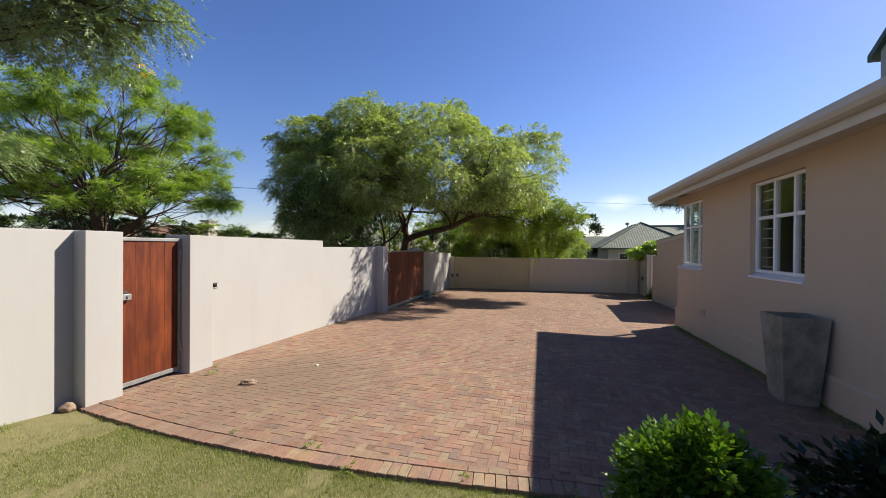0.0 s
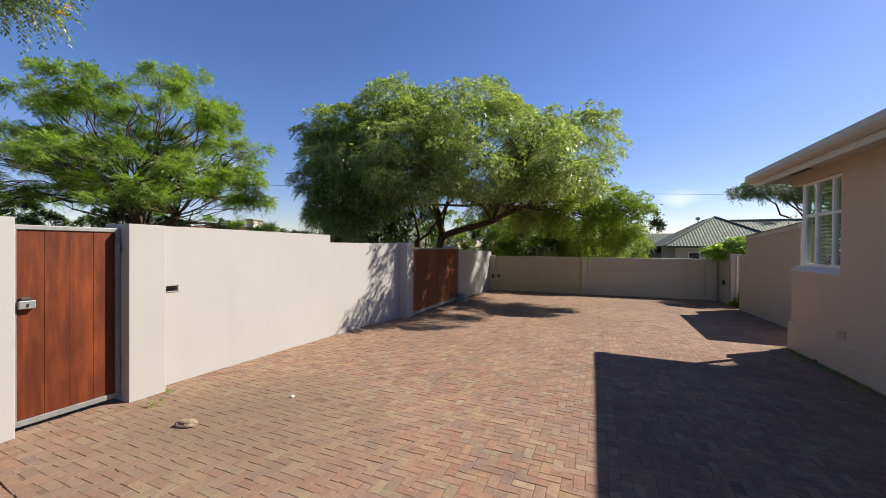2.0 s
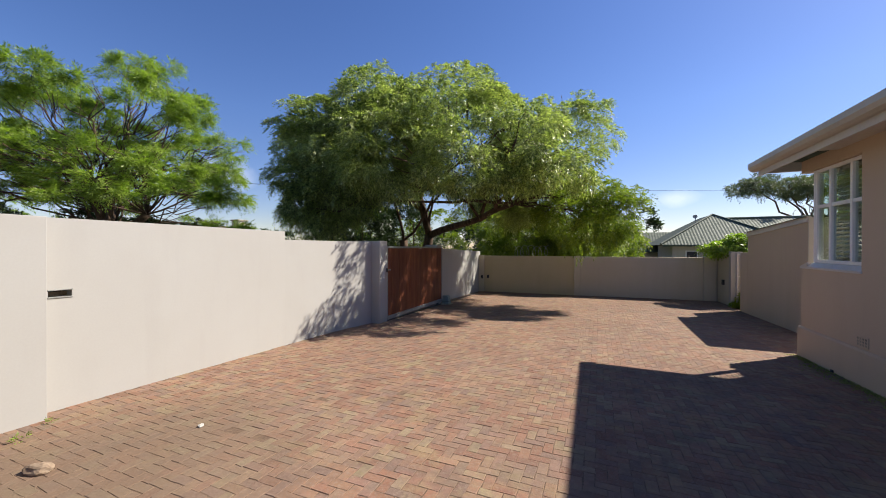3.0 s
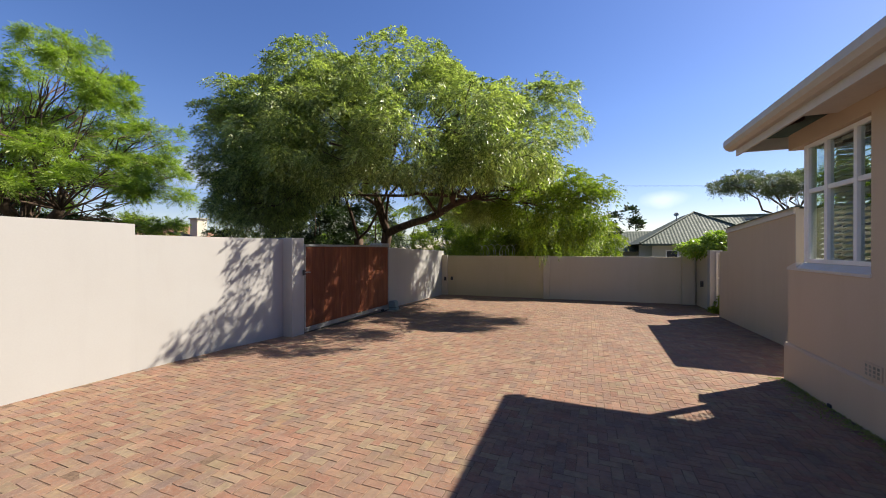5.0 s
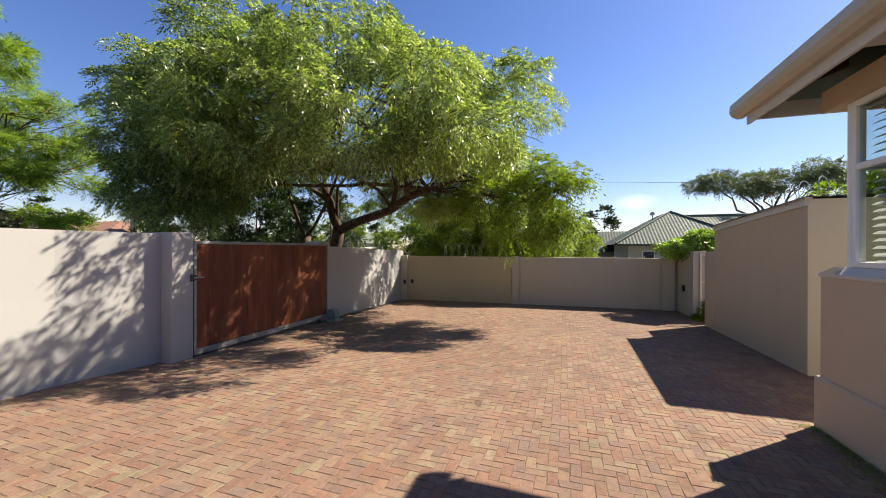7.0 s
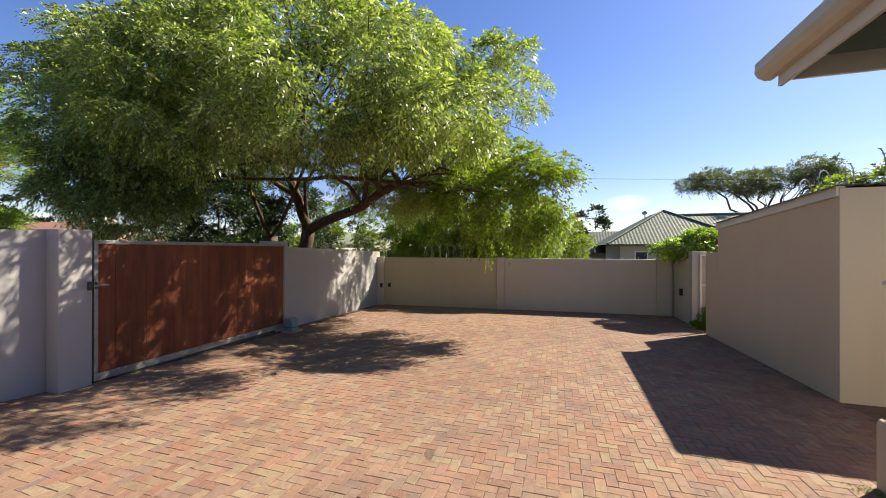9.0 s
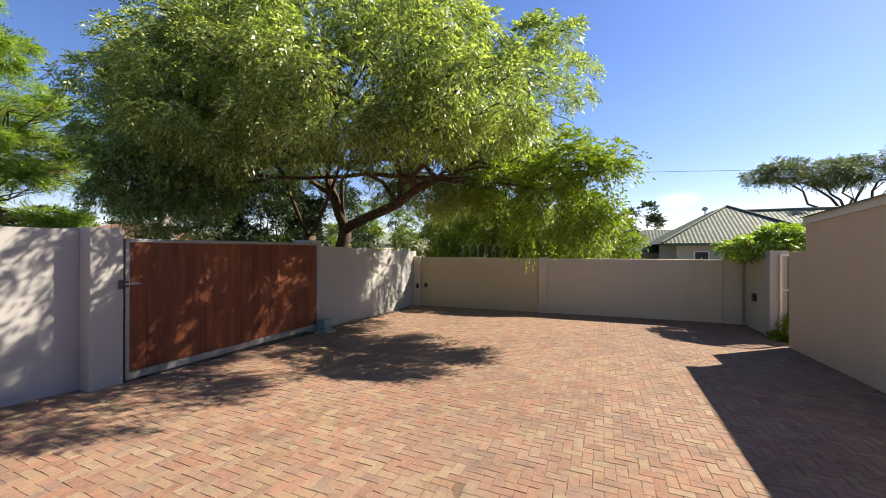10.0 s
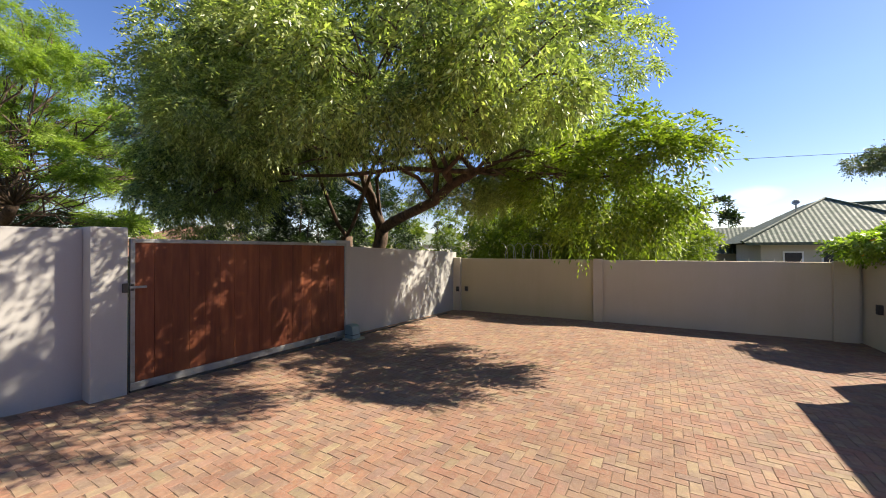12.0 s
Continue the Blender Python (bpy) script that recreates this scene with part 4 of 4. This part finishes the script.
FEATHER = []
_r = random.Random(5)
for _i in range(105):
    _a, _d = _r.uniform(0, math.tau), math.sqrt(_r.random())
    _z = 8.9 - 3.7 * _d * _d + _r.uniform(-5.6, 0.2) * (1 - 0.4 * _d)
    FEATHER.append((-17.8 + 5.4 * _d * math.cos(_a), 10.2 + 4.6 * _d * math.sin(_a), _z, _r.uniform(0.55, 1.05), _r.uniform(0.55, 1.05), _r.uniform(0.18, 0.34)))
tree("street_tree", (-17.5, 10.5, ground_z(10.5) - 0.12),
     [((-17.5, 10.5, -0.6), (-17.3, 10.4, 1.6), 0.3, 0.24), ((-17.3, 10.4, 1.5), (-15.4, 10.6, 2.6), 0.2, 0.13), ((-17.3, 10.4, 1.5), (-18.5, 11.0, 3.0), 0.2, 0.14), ((-17.3, 10.4, 1.5), (-16.8, 9.6, 3.4), 0.18, 0.12)],
     FEATHER, 19000, M_LEAF_FEATHER, 23, "airy feathery tree with layered light green foliage", 0.045, 4, length=0.34, leaflets=13, leaf=(0.11, 0.026), droop=0.25, flat=0.3, inner=0.2, rough=0.2, clump=0.26, per=44)
NEAR = [(-4.5, 2.95, 4.05, 0.32, 0.24, 0.36), (-5.0, 2.8, 4.0, 0.5, 0.36, 0.42), (-5.6, 2.6, 4.2, 0.8, 0.45, 0.5), (-6.4, 2.5, 4.6, 1.0, 0.5, 0.5), (-5.2, 2.75, 4.95, 1.1, 0.5, 0.5), (-6.5, 2.5, 2.9, 0.4, 0.28, 0.45), (-6.6, 2.45, 3.6, 0.5, 0.32, 0.35)]
tree("street_tree", (-9.6, 0.4, ground_z(0.4) - 0.12), [((-9.6, 0.4, -0.4), (-9.2, 0.8, 2.2), 0.26, 0.2), ((-9.2, 0.8, 2.2), (-7.6, 2.2, 4.0), 0.16, 0.08)], NEAR, 5200, M_LEAF_NEAR, 24,
     "overhanging branches with drooping pinnate grey-green leaves", 0.05, 6, length=0.2, leaflets=17, leaf=(0.044, 0.016), droop=0.5, flat=0.5, inner=0.1, rough=0.2, clump=0.24, per=34)
crown("flower", [(-4.75, 3.2, 3.65, 0.05, 0.05, 0.04)], 10, M_YELLOW, bpy.data.objects["street_tree.002"], 61, 0.05, 5, (0.04, 0.02), 0.2, 1.0, 0.5)
UMB = [(8.9 + 0.92 * i, 31.5 + 0.7 * math.sin(2.1 * i), 5.3 + 0.35 * math.sin(1.3 * i + 1) - 0.02 * (i - 4) ** 2, 0.85, 1.2, 0.5) for i in range(9)]
tree("umbrella_tree", (12.4, 32.0, ground_z(32) - 0.12), [((12.4, 32, -0.8), (12.3, 32, 2.2), 0.22, 0.17)], UMB, 6500, M_LEAF_GREY, 25,
     "flat-topped sparse umbrella tree behind the neighbouring roof", 0.09, 4, length=0.3, leaflets=7, leaf=(0.12, 0.045), droop=0.3, flat=0.4, inner=0.3, clump=0.3, per=24)


def shrubbery(name, at, lumps, count, mat, seed, label, leaf=(0.11, 0.05), length=0.22, leaflets=6):
    b = base(name, at, label, "shrub")
    crown("foliage", lumps, count, mat, b, seed, length, leaflets, leaf, 0.5, 1.0, 0.45, clump=0.4 * min(1.0, lumps[0][3]), per=40)
    for i, l in enumerate(lumps):
        pts, rad = limb((l[0], l[1], at[2] - 0.1), (l[0] + 0.2, l[1], l[2] + 0.4 * l[5]), 0.05, 0.02, seed + i, 4)
        part("stem", tube(pts, rad, 5), M_BARK, b)


GZ = ground_z(24) - 0.12
shrubbery("hedge", (-3.5, 23.0, GZ), [(-10.6, 22.6, 1.3, 1.5, 1.2, 2.0), (-8.6, 22.6, 1.7, 1.6, 1.2, 2.4), (-6.5, 22.5, 1.8, 1.8, 1.2, 2.4), (-4.0, 23.0, 1.6, 1.8, 1.2, 2.1), (-1.6, 23.2, 1.1, 1.7, 1.2, 1.5), (0.6, 23.4, 0.9, 1.5, 1.2, 1.5)], 12000, M_LEAF_LIME, 31, "bright green hedge of shrubs beyond the low wall")
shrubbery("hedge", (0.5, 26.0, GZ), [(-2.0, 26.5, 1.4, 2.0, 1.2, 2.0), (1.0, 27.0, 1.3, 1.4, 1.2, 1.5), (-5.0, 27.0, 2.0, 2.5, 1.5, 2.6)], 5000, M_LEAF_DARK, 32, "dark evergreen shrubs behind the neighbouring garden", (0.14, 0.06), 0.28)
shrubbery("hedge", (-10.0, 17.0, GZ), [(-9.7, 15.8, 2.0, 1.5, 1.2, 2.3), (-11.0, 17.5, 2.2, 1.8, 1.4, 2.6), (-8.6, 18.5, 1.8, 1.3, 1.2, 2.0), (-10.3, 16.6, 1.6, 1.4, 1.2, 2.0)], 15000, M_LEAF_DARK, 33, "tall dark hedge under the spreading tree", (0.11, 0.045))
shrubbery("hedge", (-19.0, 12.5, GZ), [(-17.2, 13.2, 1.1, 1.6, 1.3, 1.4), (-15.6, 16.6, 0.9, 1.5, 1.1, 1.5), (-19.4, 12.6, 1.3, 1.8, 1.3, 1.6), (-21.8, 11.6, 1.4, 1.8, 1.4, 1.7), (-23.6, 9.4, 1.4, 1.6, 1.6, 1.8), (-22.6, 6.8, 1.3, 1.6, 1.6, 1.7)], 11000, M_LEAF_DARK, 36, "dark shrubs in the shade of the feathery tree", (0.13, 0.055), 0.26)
shrubbery("hedge", (-14.0, 22.0, GZ), [(-13.5, 22.0, 1.0, 1.8, 1.2, 1.4), (-26, 9.0, 1.4, 3.0, 3.0, 2.2), (-30.0, 15.0, 0.6, 2.5, 1.5, 1.3)], 8000, M_LEAF_FEATHER, 34, "green street-side shrubs across from the wall", (0.14, 0.06), 0.28)
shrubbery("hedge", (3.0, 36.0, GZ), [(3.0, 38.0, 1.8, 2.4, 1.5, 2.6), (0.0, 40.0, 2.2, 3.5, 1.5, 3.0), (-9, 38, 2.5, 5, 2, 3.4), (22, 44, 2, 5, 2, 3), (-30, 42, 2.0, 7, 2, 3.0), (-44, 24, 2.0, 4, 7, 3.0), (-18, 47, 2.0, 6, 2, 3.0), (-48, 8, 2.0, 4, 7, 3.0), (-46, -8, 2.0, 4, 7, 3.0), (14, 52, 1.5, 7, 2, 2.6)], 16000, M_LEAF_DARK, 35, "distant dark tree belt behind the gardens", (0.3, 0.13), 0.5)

# creeper over the return wall, with a few orange flowers
_c = base("creeper", (4.0, 17.0, 1.2), "bright green flowering creeper spilling over the wall", "creeper")
CREEP = [(3.98, 17.05, 1.42, 0.42, 0.5, 0.16), (3.85, 17.55, 1.38, 0.5, 0.5, 0.17), (4.95, 17.45, 1.64, 0.45, 0.35, 0.18), (5.5, 17.6, 1.66, 0.5, 0.4, 0.18), (4.3, 17.2, 1.62, 0.4, 0.5, 0.18)]
crown("foliage", CREEP, 2600, M_LEAF_FEATHER, _c, 41, 0.15, 6, (0.075, 0.04), 0.5, 1.0, 0.3)
crown("flower", CREEP[:3], 26, M_FLOWER, _c, 42, 0.05, 5, (0.05, 0.03), 0.2, 1.0, 0.9)
_bm = bmesh.new()
for _i in range(10):
    _p, _q = limb((4.2 + 0.03 * _i, 16.7 + 0.12 * _i, -0.45), (4.16 + 0.05 * _i, 16.6 + 0.14 * _i, 1.45), 0.012, 0.005, 300 + _i, 5, 0.0, 0.05)
    tube(_p, _q, 5, _bm)
part("stems", _bm, M_BARK, _c)
shrubbery("shrub", (4.15, 16.1, ground_z(16)), [(4.02, 16.1, ground_z(16) + 0.2, 0.16, 0.2, 0.22), (4.06, 16.2, ground_z(16) + 0.35, 0.12, 0.14, 0.16)], 420, M_LEAF_LIME, 43, "small leafy plant growing at the side gate foot", (0.06, 0.03), 0.12)


shrubbery("shrub", (6.6, 15.7, ground_z(15.7)), [(6.25, 15.6, 2.35, 0.6, 0.45, 0.6), (7.1, 15.7, 2.45, 0.7, 0.5, 0.65)], 900, M_LEAF_LIME, 44, "bright green shrub behind the outbuilding roof", (0.09, 0.045), 0.18)


# ---- neighbouring houses ----
def hip_front(bm, x0, x1, y0, y1, ze, zr, pitch=0.11, amp=0.014):
    """All four faces of a hipped sheet roof, ribs running down the slope."""
    h = min(x1 - x0, y1 - y0) / 2
    for lo, hi, fixed, toward, along in ((x0, x1, y0, 1, "x"), (x0, x1, y1, -1, "x"), (y0, y1, x0, 1, "y"), (y0, y1, x1, -1, "y")):
        n = int((hi - lo) / pitch)
        prev = None
        for i in range(n + 1):
            u = lo + (hi - lo) * i / n
            run = min(u - lo, hi - u, h)
            o = amp if i % 2 else 0.0
            top = ze + (zr - ze) * run / h + o
            if along == "x":
                cur = (bm.verts.new((u, fixed, ze + o)), bm.verts.new((u, fixed + toward * run, top)))
            else:
                cur = (bm.verts.new((fixed, u, ze + o)), bm.verts.new((fixed + toward * run, u, top)))
            if prev:
                bm.faces.new((prev[0], cur[0], cur[1], prev[1]))
            prev = cur
    return bm


def green_house():
    b = base("neighbour_house", (9.0, 28.0, GZ), "pale neighbouring house with a green corrugated hip roof", "house")
    part("wall", block(3.7, 19.4, 25.4, 30.6, GZ - 0.3, 1.55), M_NEIGHBOUR, b)
    part("roof", hip_front(bmesh.new(), 3.1, 9.1, 25.0, 34.0, 1.55, 3.32, 0.075, 0.016), M_SHEET, b, "weathered green corrugated sheets")
    part("roof", hip_front(bmesh.new(), 3.6, 20.0, 25.05, 30.95, 1.55, 3.06, 0.075, 0.016), M_SHEET, b)
    part("wall", block(1.3, 8.6, 31.4, 35.2, GZ - 0.3, 1.09), M_NEIGHBOUR, b)
    part("roof", hip_front(bmesh.new(), 0.85, 9.0, 31.0, 35.6, 1.11, 2.53, 0.09, 0.016), M_SHEET, b)
    part("fascia", block(3.2, 19.9, 24.97, 24.998, 1.47, 1.57), M_SHEET, b)
    part("ridge_cap", tube([(6.6, 28.0, 3.08), (17.0, 28.0, 3.08)], [0.07, 0.07], 8), M_SHEET, b)
    for e in ((3.1, 25.0), (9.1, 25.0)):
        part("hip_cap", tube([(e[0], e[1], 1.6), (6.1, 28.0, 3.34)], [0.05, 0.05], 8), M_SHEET, b)
    for x in (4.3, 5.3):
        w = part("window", block(x, x + 0.55, 25.36, 25.399, 0.55, 1.25), M_WHITE, b)
        part("pane", block(x + 0.05, x + 0.5, 25.35, 25.359, 0.6, 1.2), M_BLACK, w)
    d = base("satellite_dish", (5.35, 28.4, 2.6), "small grey satellite dish on the green roof", "satellite dish")
    bm = bmesh.new()
    tube([(5.35, 28.4, 2.5), (5.35, 28.4, 3.2)], [0.025, 0.025], 6, bm)
    part("mast", bm, M_STEEL, d)
    bm = bmesh.new()
    c = Vector((5.35, 28.36, 3.2))
    ax = Vector((-0.3, -0.8, 0.5)).normalized()
    u = ax.orthogonal().normalized()
    v = ax.cross(u)
    rings = [[bm.verts.new(c + ax * 0.12 * f * f + (u * math.cos(k * math.tau / 16) + v * math.sin(k * math.tau / 16)) * 0.13 * f) for k in range(16)] for f in (0.1, 0.5, 1.0)]
    for r, s in zip(rings, rings[1:]):
        for k in range(16):
            bm.faces.new((r[k], r[(k + 1) % 16], s[(k + 1) % 16], s[k]))
    bm.faces.new(rings[0])
    o = part("dish", bm, M_FASCIA, d)
    o.modifiers.new("thick", "SOLIDIFY").thickness = 0.02


def tiled_house():
    b = base("street_house", (-27.0, 20.0, GZ), "house across the street with a terracotta tiled roof", "house")
    part("wall", block(-37.0, -23.0, 17.5, 27.0, GZ - 0.3, 0.95), M_NEIGHBOUR, b)
    part("roof", hip_front(bmesh.new(), -38.0, -21.5, 16.5, 27.5, 0.9, 3.05, 0.3, 0.04), M_TILE, b, "terracotta roof tiles")
    c = part("chimney", block(-24.6, -23.9, 21.0, 21.7, 1.5, 3.3, 0.02), M_NEIGHBOUR, b)
    part("chimney_cap", block(-24.68, -23.82, 20.92, 21.78, 3.301, 3.4, 0.02), M_CONC, c)
    g = base("gabled_house", (-21.0, 40.0, GZ), "small distant house with a white gable", "house")
    part("wall", prism([(-22.6, 38, GZ - 0.3), (-19.8, 38, GZ - 0.3), (-19.8, 38, 1.9), (-21.2, 38, 2.85), (-22.6, 38, 1.9)], (0, 8, 0)), M_NEIGHBOUR, g)
    for s in (1, -1):
        part("roof", prism([(-21.2, 37.5, 3.05), (-21.2 + s * 1.7, 37.5, 1.80), (-21.2 + s * 1.7, 37.5, 1.93), (-21.2, 37.5, 3.18)], (0, 9, 0)), M_SHEET, g)
        part("barge_board", prism([(-21.2, 37.42, 2.98), (-21.2 + s * 1.7, 37.42, 1.75), (-21.2 + s * 1.7, 37.42, 1.97), (-21.2, 37.42, 3.2)], (0, 0.07, 0)), M_WHITE, g)


green_house()
tiled_house()


# ---- wires ----
def coil(name, a, b, turns, radius, label):
    a, b = Vector(a), Vector(b)
    d = (b - a).normalized()
    u = Vector((0, 0, 1))
    v = d.cross(u)
    n = turns * 22
    pts = [a.lerp(b, i / n) + radius * (1 + 0.12 * math.sin(i * 0.2)) * (u * math.cos(i * math.tau / 22) + (0.75 * v + 0.6 * d) * math.sin(i * math.tau / 22)) for i in range(n + 1)]
    c = base(name, tuple(a), label, "razor wire")
    part("wire", tube(pts, [0.007] * len(pts), 4), M_STEEL, c)
    bm = bmesh.new()
    for p in pts[::2]:
        block(p.x - 0.018, p.x + 0.018, p.y - 0.003, p.y + 0.003, p.z - 0.006, p.z + 0.006, 0, bm)
    tagged(part("barbs", bm, M_STEEL, c), kind="stuff")


q0, q1 = FW0 + FWD * 1.7 + FWN * -0.1, FW0 + FWD * 3.15 + FWN * -0.1
coil("razor_wire", (q0.x, q0.y, 1.26), (q1.x, q1.y, 1.26), 6, 0.21, "loose coils of razor wire along the wall top")
coil("razor_wire", (4.5, 12.3, 2.27), (4.7, 14.5, 2.15), 4, 0.24, "loose coil of barbed wire on the outbuilding roof")
for i in range(7):
    p = FW0 + FWD * (5.9 + 0.42 * i) + FWN * -0.1
    s = base("wall_spike", (p.x, p.y, 1.045), "small pale bracket on the wall top", "bracket", "brackets along the wall top")
    part("rod", tube([(p.x, p.y, 1.03), (p.x + 0.02, p.y, 1.11)], [0.008, 0.006], 6), M_FASCIA, s)


def cable(a, b, sag, r, label):
    pts = []
    for i in range(21):
        f = i / 20
        p = Vector(a).lerp(Vector(b), f)
        p.z -= sag * 4 * f * (1 - f)
        pts.append(p)
    tagged(mesh_object("overhead_cable", tube(pts, [r] * 21, 5), M_BLACK), label, "cable")


cable((-9.0, 22.3, 4.85), (20.0, 22.3, 3.1), 0.05, 0.006, "thin black overhead cable crossing the sky")
cable((-30.0, 17.0, 6.2), (-7.0, 18.0, 4.3), 0.2, 0.012, "thin black overhead cable behind the trees")


# ---- stones ----
def stone(at, size, mat, seed, label):
    bm = bmesh.new()
    bmesh.ops.create_icosphere(bm, subdivisions=3, radius=1)
    for v in bm.verts:
        n = noise.noise(v.co * 1.3 + Vector((seed, 0, 0)))
        v.co *= 1 + 0.35 * n
        v.co = Vector((v.co.x * size[0], v.co.y * size[1], max(v.co.z, -0.5) * size[2]))
    bmesh.ops.rotate(bm, verts=bm.verts, matrix=Matrix.Rotation(seed, 3, "Z"))
    ob = mesh_object("stone", bm, mat)
    ob.location = (at[0], at[1], ground_z(at[1]) + 0.45 * size[2])
    tagged(ob, label, "stone")


stone((-3.56, 3.6), (0.105, 0.055, 0.04), M_STONE, 0.4, "broken piece of tan stone lying on the paving")
stone((-3.22, 4.5), (0.03, 0.022, 0.014), M_CHALK, 2.2, "small white stone lying on the paving")
stone((-4.69, 2.43), (0.06, 0.055, 0.055), M_STONE, 4.0, "brown stone at the foot of the pier")


# ---- weeds and moss ----
def weed(x, y, size, seed):
    z = ground_z(y)
    b = base("weed", (x, y, z), "small green weed growing between the bricks", "weed", "weeds in the paving joints")
    crown("leaves", [(x, y, z + 0.2 * size, size, size, 0.4 * size)], 26, M_LEAF_FEATHER, b, seed, 0.5 * size, 5, (0.5 * size, 0.16 * size), 0.1, 1.0, 0.2)


for i, (x, y, size) in enumerate(((-1.9, 2.56, 0.05), (-1.45, 2.36, 0.04), (-0.6, 2.5, 0.04), (0.15, 2.56, 0.035), (-4.3, 3.75, 0.05), (-4.52, 4.0, 0.04), (-2.7, 2.54, 0.035))):
    weed(x, y, size, 70 + i)


def moss():
    """A thin mossy line where the house wall meets the paving."""
    rng = np.random.default_rng(12)
    n = 3000
    y = rng.uniform(3.2, 9.9, n)
    x = HX - 0.024 - np.abs(rng.normal(0, 0.13, n)) * (0.5 + 0.5 * np.sin(2.3 * y) ** 2)
    z = -0.107 - 0.0208 * y
    v, q = sprigs(np.stack([x, y, z], 1), rng.normal(0, 0.5, (n, 3)) + np.array([0, 0, 0.8]), rng.uniform(0.006, 0.016, n), 3, 0.014, 0.009, 0.0, rng)
    tagged(fast_mesh("moss", v, q, M_GRASS), "thin line of pale moss along the house foot", "moss", kind="stuff")


moss()


# ---- grass ----
def grass():
    rng = np.random.default_rng(9)
    n = 130000
    x = rng.uniform(-4.8, 0.5, n)
    y = 2.335 + 0.03 * (x + 2.4) ** 2 - 2.2 * rng.random(n) ** 1.4
    bare = np.sin(2.1 * x + 1.3) * np.sin(3.3 * y + 0.5) + 0.5 * np.sin(5.2 * x - 2.2 * y) + 0.3 * np.sin(17 * x + 9 * y)
    keep = (bare + 0.35 * (x + 3.6) > -0.6) | (rng.random(n) < 0.3)
    x, y = x[keep], y[keep]
    n = len(x)
    z = -0.107 - 0.0208 * y - 0.032 + 0.09 * np.clip(-4.1 - x, 0, 1) * np.clip((2.3 - y) * 3, 0, 1)
    h = rng.uniform(0.01, 0.028, n)
    a = rng.uniform(0, 2 * np.pi, n)
    lean = rng.uniform(0.1, 0.8, n) * h
    w = rng.uniform(0.0012, 0.0028, n)
    b = np.stack([x, y, z], 1)
    s = np.stack([np.cos(a) * w, np.sin(a) * w, 0 * w], 1)
    tip = b + np.stack([np.cos(a + 1.4) * lean, np.sin(a + 1.4) * lean, h], 1)
    v = np.stack([b - s, b + s, tip], 1).reshape(-1, 3)
    tagged(fast_mesh("grass", v, np.arange(3 * n).reshape(-1, 3), M_GRASS), "short patchy lawn grass, partly dry", "grass", kind="stuff")


grass()


# ---- pavers ----
def in_yard(x, y):
    if y < 2.34 + 0.03 * min(x + 2.4, 2.6) ** 2 + 0.2 or x < -4.80:
        return False
    if x > (2.93 if y < 9.9 else 3.79 if y < 15.66 else 3.87):
        return False
    if y > 17.42 + (x + 4.95) * 0.0641:
        return False
    return True


def paver_mesh(l, w):
    """A worn brick: chamfered top on straight sides, 18 triangles."""
    e, h = 0.0028, 0.05
    v, f = [], []
    for dx, z in ((0.0, -h), (0.0, -e), (e, 0.0)):
        for sx, sy in ((-1, -1), (1, -1), (1, 1), (-1, 1)):
            v.append((sx * (l / 2 - dx), sy * (w / 2 - dx), z))
    for k in (0, 4):
        for i in range(4):
            f.append((k + i, k + (i + 1) % 4, k + 4 + (i + 1) % 4, k + 4 + i))
    f.append((8, 9, 10, 11))
    return np.array(v), np.array(f)


def pave():
    W = 0.078
    rng = np.random.default_rng(4)
    v0, f0 = paver_mesh(2 * W - 0.0018, W - 0.0018)
    spots = []
    for i in range(-62, 52):
        for j in range(30, 235):
            k = (i - j) % 4
            if k == 0:
                spots.append(((i + 1) * W, (j + 0.5) * W, 0.0))
            elif k == 3:
                spots.append(((i + 0.5) * W, (j + 1) * W, math.pi / 2))
    spots = [s for s in spots if in_yard(s[0], s[1])]
    edge = lambda x: 2.34 + 0.03 * (x + 2.4) ** 2 if x < 0.2 else 2.543 + 0.0 * x
    lift = {}
    for course, step in ((0, W + 0.001), (1, 2 * W + 0.001)):
        x = -4.6
        while x < 2.9:
            turn = math.atan(0.06 * (x + 2.4)) if x < 0.2 else 0.0
            lift[len(spots)] = 0.004 + 0.004 * course
            spots.append((x, edge(x) + (W if course == 0 else 2.52 * W), turn + (math.pi / 2 if course == 0 else 0.0)))
            x += step
    worn = []
    for k in range(10):
        j = np.tile(np.concatenate([rng.normal(0, 0.0026, (4, 2)), np.zeros((4, 1))], 1), (3, 1))
        me = bpy.data.meshes.new("brick")
        me.from_pydata([tuple(p) for p in v0 + j], [], [tuple(p) for p in f0])
        me.materials.append(M_PAVER)
        me.shade_flat()
        worn.append((me, v0 + j))
    slope = math.atan(-0.0208)
    vs, fs, own = [], [], 0
    for n, (x, y, a) in enumerate(spots):
        dz = float(rng.normal(0, 0.0009)) + lift.get(n, 0.0)
        me, shape = worn[int(rng.integers(10))]
        tx, ty, da = (float(t) for t in rng.normal(0, 1, 3) * (0.003, 0.003, 0.02))
        m = Matrix.Translation((x, y, ground_z(y) + dz)) @ Euler((slope + tx, ty, 0)).to_matrix().to_4x4() @ Matrix.Rotation(a + da, 4, "Z")
        if own < 300 and -0.9 < x < 1.2 and 4.3 < y < 6.2:
            ob = new("brick", me)
            ob.matrix_world = m
            ob.parent = PAVING
            own += 1
        else:
            mm = np.array(m)
            fs.append(f0 + len(vs) * len(v0))
            vs.append(shape @ mm[:3, :3].T + mm[:3, 3])
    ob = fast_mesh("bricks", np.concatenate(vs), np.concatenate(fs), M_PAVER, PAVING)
    ob.data.shade_flat()
    tagged(ob, kind="stuff")


pave()
